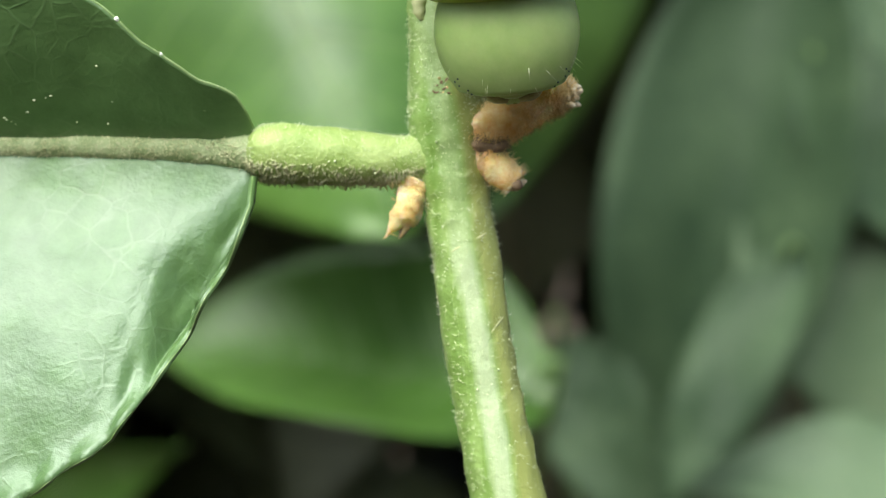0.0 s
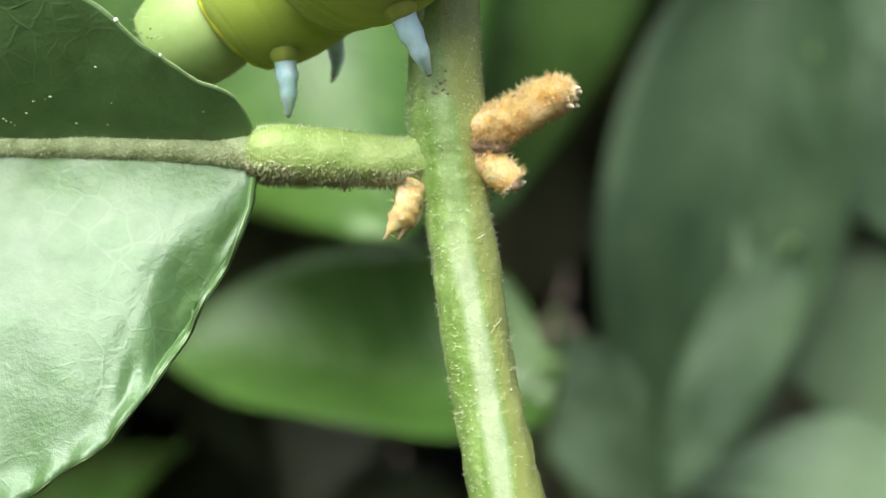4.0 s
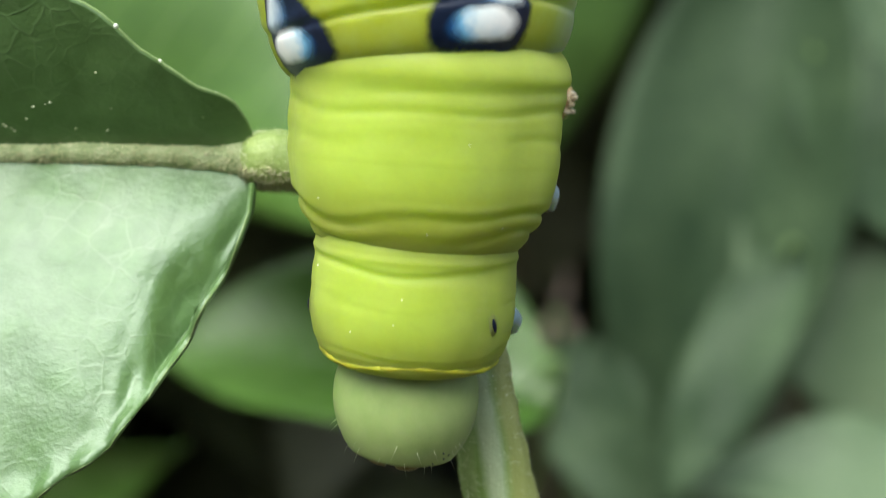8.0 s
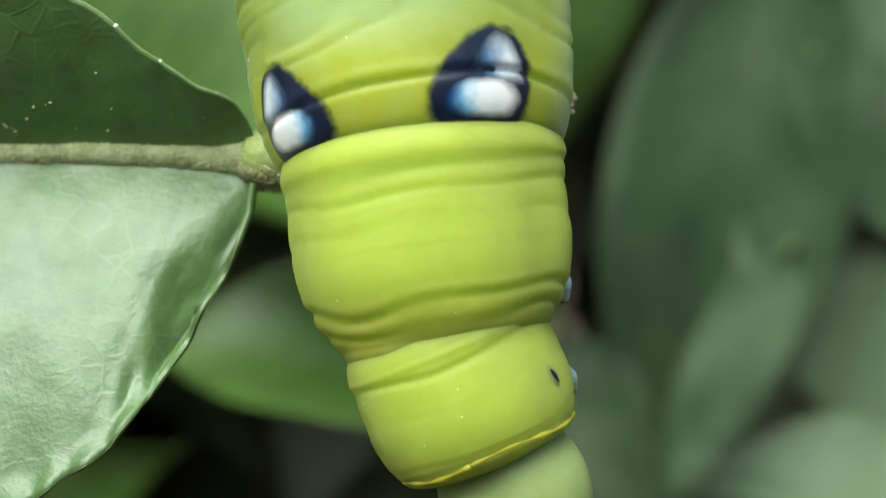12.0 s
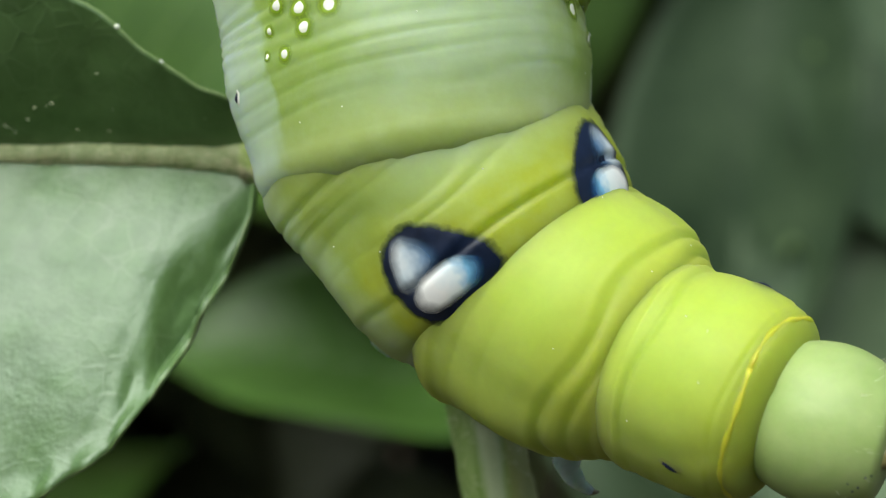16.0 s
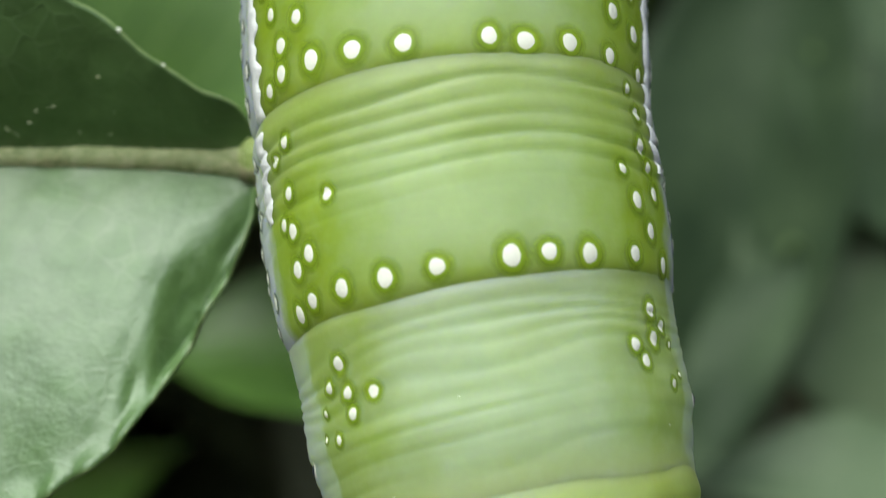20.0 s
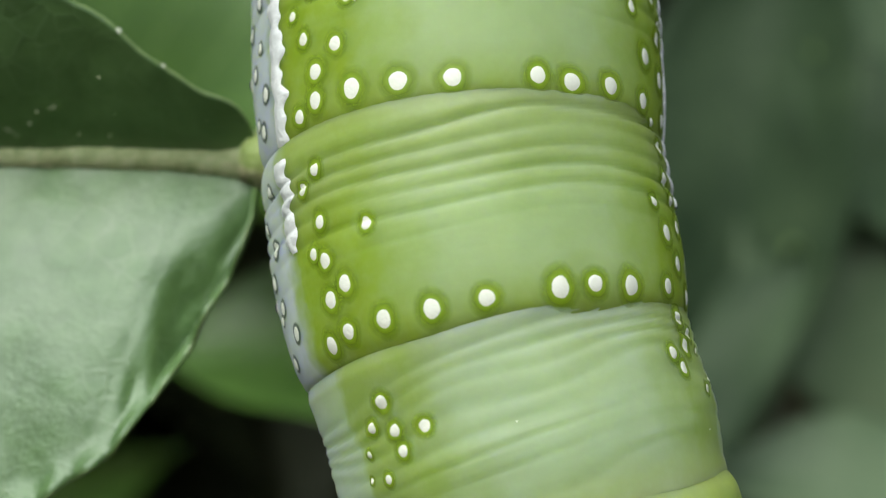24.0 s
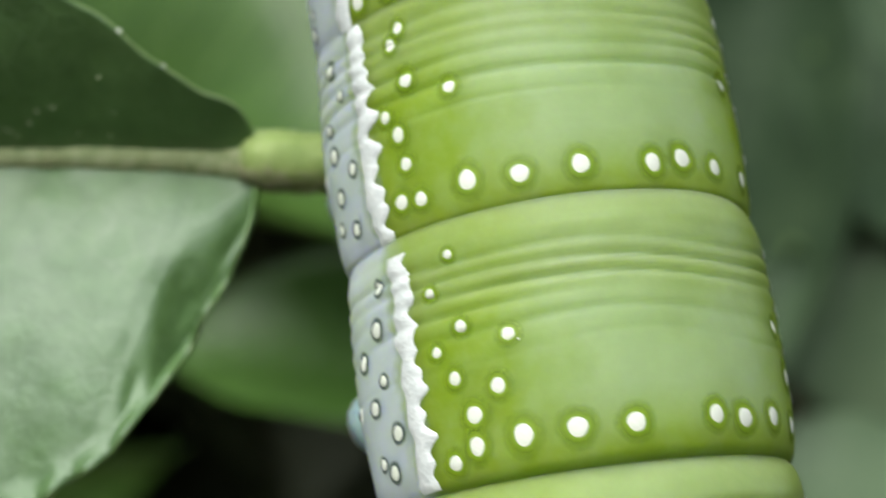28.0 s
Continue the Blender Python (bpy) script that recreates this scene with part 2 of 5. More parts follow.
# shrub leaf darkened in its base colour to stand for shade
M_SHADED = leaf_material("shrub_leaf_shaded", (0.024, 0.058, 0.009), (0.058, 0.12, 0.02), 0.45, 0.3, 60.0, 0.0003)
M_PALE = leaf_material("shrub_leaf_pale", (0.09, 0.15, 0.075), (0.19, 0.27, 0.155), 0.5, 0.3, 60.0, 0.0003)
M_VEIN = mottled("leaf_vein", (0.14, 0.25, 0.07), (0.24, 0.36, 0.14), 200, 0.45)
M_TWIG = mottled("twig_bark", (0.045, 0.05, 0.025), (0.10, 0.10, 0.055), 150, 0.8, 0.0003)
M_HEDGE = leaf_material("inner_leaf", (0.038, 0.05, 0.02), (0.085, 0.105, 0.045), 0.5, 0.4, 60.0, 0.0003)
M_SOIL = mottled("soil", (0.05, 0.035, 0.022), (0.12, 0.09, 0.06), 25, 0.9, 0.004, 0.2)


# ---- mesh helpers ----
def mesh_from(bm, name, mat, smooth=True):
    me = bpy.data.meshes.new(name)
    bmesh.ops.recalc_face_normals(bm, faces=bm.faces)
    bm.to_mesh(me)
    bm.free()
    for m in (mat if isinstance(mat, (list, tuple)) else [mat]):
        me.materials.append(m)
    for p in me.polygons:
        p.use_smooth = smooth
    return me


def part(name, bm, mat, parent, label="", kind="", smooth=True):
    ob = new(name, mesh_from(bm, name, mat, smooth))
    ob.parent = parent
    return tagged(ob, label, kind=kind)


def thing(name, label, category, at=(0, 0, 0), group="", kind=""):
    ob = new(name)
    ob.location = at
    ob.empty_display_size = 0.005
    return tagged(ob, label, category, group, kind)


def tube(points, radii, sides=20, bm=None, lumps=0.0, seed=0.0, flat=1.0):
    """A closed tapered tube along points (mm), with slightly uneven sides."""
    bm = bm or bmesh.new()
    pts = [Vector(p) * MM for p in points]
    side = None
    rings = []
    for i, p in enumerate(pts):
        d = (pts[min(i + 1, len(pts) - 1)] - pts[max(i - 1, 0)]).normalized()
        if side is None:
            side = d.orthogonal().normalized()
        side = (side - d * side.dot(d)).normalized()
        up = d.cross(side)
        ring = []
        for j in range(sides):
            a = 2 * math.pi * j / sides
            q = side * math.cos(a) + up * math.sin(a) * flat
            r = radii[i] * MM
            if lumps:
                at = p / MM + q * radii[i] * 1.3 + Vector((seed, 0, 0))
                r *= 1 + lumps * (noise.noise(at * 0.9) + 0.5 * noise.noise(at * 2.7) + 0.3 * noise.noise(at * 6.0))
            ring.append(bm.verts.new(p + q * r))
        rings.append(ring)
    for a, b in zip(rings, rings[1:]):
        for j in range(sides):
            bm.faces.new((a[j], a[(j + 1) % sides], b[(j + 1) % sides], b[j]))
    bm.faces.new(rings[0][::-1])
    bm.faces.new(rings[-1])
    return bm


def along(knots, n):
    """n points and radii on a smooth line through knots (x, y, z, radius)."""
    k = np.array(knots, float)
    t = np.linspace(0, len(k) - 1, n)
    out = []
    for u in t:
        i = min(int(u), len(k) - 2)
        f = u - i
        p0, p1, p2, p3 = k[max(i - 1, 0)], k[i], k[i + 1], k[min(i + 2, len(k) - 1)]
        out.append(0.5 * (2 * p1 + (p2 - p0) * f + (2 * p0 - 5 * p1 + 4 * p2 - p3) * f * f + (3 * p1 - p0 - 3 * p2 + p3) * f ** 3))
    return [tuple(o[:3]) for o in out], [float(max(o[3], 0.02)) for o in out]


def hairs(points, radii, count, length, seed, spread=0.5, w=0.02, under=False):
    """Fine hairs standing on a tube, each a thin three-sided spike."""
    rnd = random.Random(seed)
    verts, faces = [], []
    for _ in range(count):
        u = rnd.uniform(0, len(points) - 1.001)
        i, f = int(u), u - int(u)
        a, b = Vector(points[i]), Vector(points[i + 1])
        d = (b - a).normalized()
        s = d.orthogonal().normalized()
        s.rotate(Matrix.Rotation(rnd.uniform(0, 2 * math.pi), 3, d))
        if under and (s.z > -0.35 or s.y > 0.4):
            continue
        r = radii[i] * (1 - f) + radii[i + 1] * f
        root = a.lerp(b, f) + s * r * 0.96
        way = (s + Vector([rnd.uniform(-spread, spread) for _ in range(3)])).normalized()
        l = length * rnd.uniform(0.4, 1.3)
        e1 = way.orthogonal().normalized() * w
        e2 = way.cross(e1).normalized() * w
        n = len(verts)
        verts += [(root + e1) * MM, (root - e1 * 0.5 + e2 * 0.87) * MM, (root - e1 * 0.5 - e2 * 0.87) * MM, (root + way * l) * MM]
        faces += [(n, n + 1, n + 3), (n + 1, n + 2, n + 3), (n + 2, n, n + 3)]
    bm = bmesh.new()
    vs = [bm.verts.new(v) for v in verts]
    for f in faces:
        bm.faces.new([vs[i] for i in f])
    return bm


def sheet(grid, thick):
    """A thin closed sheet from a grid of points (mm), thick mm deep."""
    rows, cols = len(grid), len(grid[0])
    bm = bmesh.new()
    P = [[Vector(p) for p in r] for r in grid]
    top, low = [], []
    for i in range(rows):
        tr, lr = [], []
        for j in range(cols):
            du = P[min(i + 1, rows - 1)][j] - P[max(i - 1, 0)][j]
            dv = P[i][min(j + 1, cols - 1)] - P[i][max(j - 1, 0)]
            n = du.cross(dv)
            n = n.normalized() if n.length > 1e-9 else Vector((0, -1, 0))
            tr.append(bm.verts.new((P[i][j] + n * thick / 2) * MM))
            lr.append(bm.verts.new((P[i][j] - n * thick / 2) * MM))
        top.append(tr)
        low.append(lr)
    for i in range(rows - 1):
        for j in range(cols - 1):
            bm.faces.new((top[i][j], top[i + 1][j], top[i + 1][j + 1], top[i][j + 1]))
            bm.faces.new((low[i][j], low[i][j + 1], low[i + 1][j + 1], low[i + 1][j]))
    for i in range(rows - 1):
        for j in (0, cols - 1):
            bm.faces.new((top[i][j], low[i][j], low[i + 1][j], top[i + 1][j]))
    for j in range(cols - 1):
        for i in (0, rows - 1):
            bm.faces.new((top[i][j], top[i][j + 1], low[i][j + 1], low[i][j]))
    return bm


# ---- soil ----
def build_ground():
    bm = bmesh.new()
    bmesh.ops.create_grid(bm, x_segments=60, y_segments=60, size=1.0)
    for v in bm.verts:
        far = v.co.xy.length
        v.co.x *= 3 + 600 * far ** 6
        v.co.y *= 3 + 600 * far ** 6
        v.co.z = 0.02 * noise.noise(v.co * 2.0)
    ob = new("ground", mesh_from(bm, "ground", M_SOIL))
    tagged(ob, "dark bare soil under the shrub", "ground", kind="structure")


build_ground()


# ---- the shoot: stem, petiole, leaf and dry stubs ----
shoot = thing("plant_shoot", "green hairy stem with a leaf and three dry stubs", "plant", (0, 0, H))
STEM = along([(30, 30, -1000, 4.0), (26, 24, -600, 3.2), (14, 8, -120, 2.2), (7.2, 1.5, -32, 1.7), (4.3, 0.3, -18, 1.65), (2.9, 0, -11.1, 1.62),
              (1.95, 0, -6.5, 1.52), (1.45, 0, -3.6, 1.5), (1.0, 0, -0.2, 1.5), (0.62, 0, 2.2, 1.48), (0.36, 0, 4.0, 1.62), (0.22, 0, 5.6, 1.78), (0.15, 0, 7.2, 1.66), (0.1, 0, 9.0, 1.6),
              (0.05, 0.3, 11, 1.6), (0.0, 2.6, 20, 1.55), (0.2, 8.2, 40, 1.5), (0.6, 16.5, 70, 1.3), (0.8, 27.5, 110, 1.0), (1.0, 33.0, 130, 0.4)], 200)


def build_stem():
    pts, rad = STEM
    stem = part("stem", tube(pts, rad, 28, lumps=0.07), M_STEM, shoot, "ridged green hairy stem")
    near = [(p, r) for p, r in zip(pts, rad) if -40 < p[2] < 45]
    part("stem_hairs", hairs([p for p, r in near], [r for p, r in near], 5200, 0.26, 3, 0.7, 0.016), M_HAIR, stem, "short pale hairs", "stuff")
    rnd = random.Random(17)
    for _ in range(60):
        i = rnd.randrange(len(near))
        p, r = near[i]
        if not -13 < p[2] < 12:
            continue
        a = rnd.uniform(-1.3, 1.3)
        q = Vector(p) + Vector((math.sin(a), -math.cos(a), 0)) * r * 1.04
        bm = bmesh.new()
        bmesh.ops.create_icosphere(bm, subdivisions=1, radius=rnd.uniform(0.02, 0.055) * MM, matrix=Matrix.Translation(q * MM))
        part("gland", bm, M_HAIR, stem)
    # pale scars across the stem
    for a, b in (((-0.2, -0.5), (1.9, 0.75)), ((1.95, -3.9), (2.75, -2.75))):
        line = []
        for i in range(9):
            f = i / 8
            x, z = a[0] + (b[0] - a[0]) * f, a[1] + (b[1] - a[1]) * f + 0.05 * math.sin(f * 5)
            cx = 1.0 - (z + 0.2) * 0.14
            y = -math.sqrt(max(1.5 ** 2 - (x - cx) ** 2, 0.02)) + 0.07
            line.append((x, y, z))
        part("scar", tube(line, [0.03 + 0.035 * math.sin(math.pi * i / 8) for i in range(9)], 8), M_SCAR, stem, "thin pale scar")
    # brown specks of an old leaf scar, and a brown knob above it
    for _ in range(26):
        x, z = rnd.gauss(0.0, 0.22), 7.0 + rnd.gauss(0, 0.28)
        y = -math.sqrt(max(1.69 ** 2 - (x - 0.15) ** 2, 0.02))
        bm = bmesh.new()
        bmesh.ops.create_icosphere(bm, subdivisions=1, radius=rnd.uniform(0.03, 0.08) * MM, matrix=Matrix.Translation(Vector((x, y, z)) * MM) @ Matrix.Diagonal((1.3, 0.5, 0.8, 1)))
        part("scar_speck", bm, M_DRYDARK if rnd.random() < 0.5 else M_STUB, stem)
    part("bud_knob", tube(*along([(-1.0, -0.95, 11.2, 0.3), (-1.1, -1.05, 10.7, 0.34), (-1.0, -1.15, 10.3, 0.26), (-0.9, -1.2, 10.0, 0.1)], 14), 14, lumps=0.5), M_SCAR, stem, "brown knob of a fallen bud")
    return stem


build_stem()

PETIOLE = along([(0.2, 0.1, 4.1, 1.4), (-0.9, 0, 4.0, 1.2), (-1.7, 0, 3.92, 1.1), (-3.0, 0, 3.98, 1.12), (-4.6, 0, 4.1, 1.25), (-6.5, 0, 4.2, 1.3), (-7.6, 0, 4.28, 1.28), (-8.1, 0.15, 4.3, 1.1), (-8.6, 0.4, 4.3, 0.6)], 60)


def leaf_edge(u, knots):
    return float(np.interp(u, [k[0] for k in knots], [k[1] for k in knots]))


def build_near_leaf():
    pet = part("petiole", tube(*PETIOLE, 36, lumps=0.07, seed=4), M_PETIOLE, shoot, "short hairy green petiole")
    part("petiole_hairs", hairs(*PETIOLE, 2600, 0.2, 8, 0.5, 0.013), M_HAIR, pet, "short pale hairs", "stuff")
    part("petiole_fringe", hairs(*PETIOLE, 5200, 0.34, 9, 0.6, 0.042, True), M_FRINGE, pet, "dense greyish hairs on the underside", "stuff")
    rnd = random.Random(14)
    for _ in range(14):  # shiny glands
        i = rnd.randrange(6, 52)
        a = rnd.uniform(-1.1, 1.1)
        p = Vector(PETIOLE[0][i]) + Vector((0, -math.cos(a), math.sin(a))) * PETIOLE[1][i] * 1.05
        bm = bmesh.new()
        bmesh.ops.create_icosphere(bm, subdivisions=1, radius=rnd.uniform(0.025, 0.05) * MM, matrix=Matrix.Translation(p * MM))
        part("gland", bm, M_HAIR, pet)
    # blade: the midrib runs away from the stem, both halves rise from it towards the light
    LOW = [(0, 1.1), (0.08, 2.38), (0.5, 3.77), (1.05, 5.02), (1.82, 6.51), (2.7, 8.22), (3.48, 9.43), (4.48, 11.1), (5.49, 12.41), (6.64, 13.29), (7.92, 14.2), (10.13, 15.49), (20, 21), (30, 23), (45, 23), (60, 18), (70, 12), (80, 4), (84, 0.4)]
    UPP = [(0, 0.9), (0.29, 1.57), (0.73, 2.27), (1.36, 2.67), (2.54, 3.07), (3.47, 3.56), (4.38, 4.25), (5.49, 5.16), (6.16, 5.66), (6.83, 6.09), (7.95, 6.74), (10.22, 7.73), (20, 13), (30, 15), (45, 15), (60, 12), (70, 8), (80, 3), (84, 0.3)]
    def rib(u):
        return Vector((-8.3 - u, 0.1 + 0.0025 * u * u, 4.25 + 0.068 * u - 0.0035 * u * u * (u > 0)))
    US = sorted(set([round(0.25 * i, 2) for i in range(4, 60)] + [0.0, 0.08, 0.18, 0.32, 0.5, 0.75, 1.1, 1.5, 2.0, 2.6, 3.3, 4.1, 5.0, 6.0, 7.0, 8.0, 9.0, 10, 11, 12.2, 13.5, 15, 17, 19, 22, 26, 31, 37, 44, 52, 60, 68, 75, 80, 84]))
    leaf = None
    for name, knots, sign in (("lower_half", LOW, -1), ("upper_half", UPP, 1)):
        grid = []
        for u in US:
            w = leaf_edge(u, knots)
            row = []
            for j in range(41):
                f = j / 40
                v = w * f
                c = rib(u)
                if sign < 0:
                    y = -0.62 * v + 0.016 * v * v
                    y += 0.10 * math.sin(u * 1.1 + f * 4) * f - 0.15 * math.exp(-((u - 1.9) / 0.9) ** 2 - ((f - 0.62) / 0.22) ** 2)
                    y += 0.35 * math.exp(-((u - 4.9) / 0.35) ** 2 - ((f - 0.86) / 0.09) ** 2)
                    fold = math.exp(-((u - 1.7) / 2.1) ** 4) * max((f - 0.3) / 0.7, 0.0) ** 2 * (3 - 2 * max((f - 0.3) / 0.7, 0.0))
                    y += fold * (0.24 * w + 0.07 * math.sin(v * 4.0 + 2.5 * math.sin(u * 3.0)))
                    y -= (0.55 + 0.7 * fold) * max(0.0, (f - 0.90) / 0.10) ** 2 * (1 + 0.5 * math.sin(u * 4.1))
                else:
                    y = -1.0 * v + 0.03 * v * v + 0.25 * math.sin(u * 0.9 + 1.5) * f
                y += 0.10 * noise.noise(Vector((u * 0.6, v * 0.6, 3.0 + sign)))
                for q in (2.2, 6.2, 11.0, 17.0, 24.0, 33.0, 44.0):  # furrows over the side veins
                    y += 0.06 * math.exp(-((u - q - 0.42 * v + 0.006 * v * v) / (0.22 + 0.01 * u)) ** 2) * f ** 0.3
                edge = (0.08 * math.sin(u * 2.3) + 0.05 * noise.noise(Vector((u * 3.0, 0, sign)))) * (f ** 6)
                row.append((c.x, c.y + y + 0.25, c.z + sign * (v + edge)))
            grid.append(row)
        half = part(name, sheet(grid, 0.25), M_LEAF, shoot if leaf is None else leaf,
                    "glossy green leaf blade half" if sign < 0 else "darker leaf blade half facing down")
        if leaf is None:
            half.name = "leaf_blade"
            leaf = half
        margin = [g[-1] for g in grid]
        if sign > 0:
            for q, size in ((3.7, 0.1), (5.5, 0.13), (1.5, 0.07), (0.75, 0.06), (8.0, 0.08)):
                i = min(range(len(US)), key=lambda n: abs(US[n] - q))
                bm = bmesh.new()
                bmesh.ops.create_icosphere(bm, subdivisions=2, radius=size * MM, matrix=Matrix.Translation(Vector(margin[i]) * MM))
                part("bead", bm, M_DOT, half, "tiny bright bead on the margin")
        part("leaf_margin", tube(margin, [0.07 if sign > 0 else 0.03] * len(margin), 8), M_EDGE, half, "thin pale margin")
    mid = []
    for i in range(60):
        u = -0.9 + i * 1.4
        c = rib(max(u, 0))
        mid.append((c.x - min(u, 0), c.y + 0.16, c.z))
    rad = [float(np.interp(i, (0, 1, 2, 4, 10, 20, 59), (1.2, 0.95, 0.72, 0.64, 0.55, 0.45, 0.1))) for i in range(60)]
    part("midrib", tube(mid, rad, 16, lumps=0.06), M_RIB, leaf, "hairy brownish midrib")
    part("midrib_hairs", hairs(mid[:16], rad[:16], 6000, 0.2, 5, 0.9, 0.03), M_FRINGE, leaf, "fine brownish hairs", "stuff")
    # a few bright glands and specks on the blade
    rnd = random.Random(9)
    for _ in range(16):
        u, v = rnd.uniform(1, 12), rnd.uniform(0.9, 3.5)
        c = rib(u)
        bm = bmesh.new()
        bmesh.ops.create_icosphere(bm, subdivisions=1, radius=rnd.uniform(0.02, 0.06) * MM, matrix=Matrix.Translation(Vector((c.x, c.y - 1.0 * v + 0.03 * v * v + 0.05, c.z + v)) * MM) @ Matrix.Diagonal((1.6, 1, 0.8, 1)))
        part("speck", bm, M_HAIR, leaf)
    return leaf


near_leaf = build_near_leaf()


def build_stub(path, n, lumps, seed, label, ends, end_len, end_dir, hair_count):
    pts, rad = along(path, n)
    stub = part("stub", tube(pts, rad, 18, lumps=lumps, seed=seed), M_STUB, shoot, label)
    if hair_count:
        part("stub_hairs", hairs(pts, rad, hair_count, 0.40, int(seed) + 20, 0.9, 0.022), M_ORANGEHAIR, stub, "orange fuzz", "stuff")
    rnd = random.Random(int(seed))
    tip, r = Vector(pts[-1]), rad[-1]
    d = Vector(end_dir).normalized()
    s = d.orthogonal().normalized()
    for i in range(ends):
        q = s.copy()
        q.rotate(Matrix.Rotation(2 * math.pi * i / ends + rnd.uniform(-0.2, 0.2), 3, d))
        a = tip + q * max(r, 0.6) * rnd.uniform(0.2, 1.1) + d * end_len * rnd.uniform(-0.75, 0.15)
        bm = bmesh.new()
        size = rnd.uniform(0.07, 0.2)
        bmesh.ops.create_icosphere(bm, subdivisions=2, radius=size * MM, matrix=Matrix.Translation(a * MM) @ Matrix.Rotation(rnd.uniform(0, 3), 4, d) @ Matrix.Diagonal((1.5, 0.9, 0.8, 1)))
        for v in bm.verts:
            v.co += (v.co - a * MM) * 0.7 * noise.noise(v.co / MM * 5)
        part("frayed_end", bm, M_FRAY, stub)
    return stub


build_stub([(0.9, -0.3, 5.0, 1.0), (1.7, -0.5, 5.25, 0.95), (2.6, -0.7, 5.55, 0.92), (3.6, -0.85, 6.15, 0.86), (4.5, -0.95, 6.65, 0.82), (5.1, -1.0, 6.8, 0.76), (5.5, -1.0, 6.75, 0.5), (5.7, -1.0, 6.7, 0.15)], 60, 0.42, 1,
           "dry orange hairy broken stub", 46, 0.9, (1, -0.15, -0.12), 5200)
build_stub([(1.3, -0.5, 4.55, 0.5), (1.8, -0.7, 4.15, 0.66), (2.4, -0.85, 3.55, 0.72), (2.95, -0.95, 3.12, 0.64), (3.2, -0.98, 2.9, 0.52)], 30, 0.2, 6,
           "small dry orange stub with a hollow end", 9, 0.25, (0.8, -0.3, -0.5), 500)
build_stub([(-1.2, -0.2, 2.95, 0.72), (-1.4, -0.3, 2.45, 0.62), (-1.6, -0.45, 1.85, 0.66), (-1.95, -0.45, 1.3, 0.42), (-2.55, -0.4, 0.5, 0.03)], 30, 0.5, 11,
           "small torn dry orange stub", 0, 0.3, (-0.6, 0, -1), 60)
for path, seed in (([(-1.25, -0.1, 2.2, 0.4), (-1.35, -0.25, 1.5, 0.34), (-1.6, -0.3, 0.95, 0.22), (-1.95, -0.3, 0.45, 0.04)], 3.0), ([(-1.0, -0.1, 2.0, 0.3), (-1.1, -0.2, 1.4, 0.24), (-1.35, -0.2, 0.95, 0.05)], 8.0)):
    part("torn_strip", tube(*along(path, 22), 10, lumps=0.55, seed=seed, flat=0.5), M_STUB, shoot, "torn strip of dry bark")
part("torn_flap", tube(*along([(-1.5, 0.0, 1.9, 0.35), (-1.65, -0.1, 1.3, 0.3), (-1.75, -0.15, 0.85, 0.2), (-1.9, -0.15, 0.5, 0.06)], 10), 8, lumps=0.3), M_DRYDARK, shoot, "dark torn flap of bark")
SCAR = along([(1.2, -1.0, 4.75, 0.2), (1.7, -1.2, 4.5, 0.28), (2.3, -1.15, 4.45, 0.26), (2.8, -1.0, 4.7, 0.12)], 30)
scar = part("dark_scar", tube(*SCAR, 12, lumps=0.8), M_DRYDARK, shoot, "dark crumbly scar between the stubs")
part("scar_hairs", hairs(*SCAR, 500, 0.4, 31, 0.9, 0.02), M_DRYDARK, scar, "dark brown fuzz", "stuff")
# a solid dark lump stands for the shade inside the stub's end
part("hollow_shade", tube(*along([(3.0, -1.2, 2.98, 0.2), (3.2, -1.28, 2.8, 0.27), (3.4, -1.2, 2.72, 0.12)], 8), 8, lumps=0.4), M_DRYDARK, shoot, "dark lump standing for the shaded hollow of the stub")


# ---- the shrub behind ----
def leaf_blade(base, tip, width, face, cup=0.15, sag=0.08, wave=0.02, seed=0, nu=26, nv=13):
    """Grid of an elliptic pointed leaf (mm): base to tip, facing along face."""
    base, tip = Vector(base), Vector(tip)
    ax = tip - base
    l = ax.length
    ax.normalize()
    n = Vector(face)
    n = (n - ax * n.dot(ax)).normalized()
    sd = n.cross(ax)
    grid, mid, sides = [], [], []
    for i in range(nu):
        f = i / (nu - 1)
        w = width * 0.5 * (math.sin(math.pi * min(1.0, f ** 0.85)) ** 0.75 * (1 - 0.25 * f)) * 1.12 + 0.15
        row = []
        for j in range(nv):
            g = 2 * j / (nv - 1) - 1
            h = cup * width * 0.5 * (abs(g) ** 1.5) * (w / (width * 0.5)) - sag * l * 4 * (f - 0.5) ** 2
            h += wave * l * abs(g) * math.sin(9 * f + 2 * g + seed) + 0.6 * noise.noise(Vector((f * 6, g * 3, seed)))
            row.append(base + ax * l * f + sd * w * g + n * h)
        grid.append(row)
        mid.append(row[nv // 2])
    return grid, mid, n


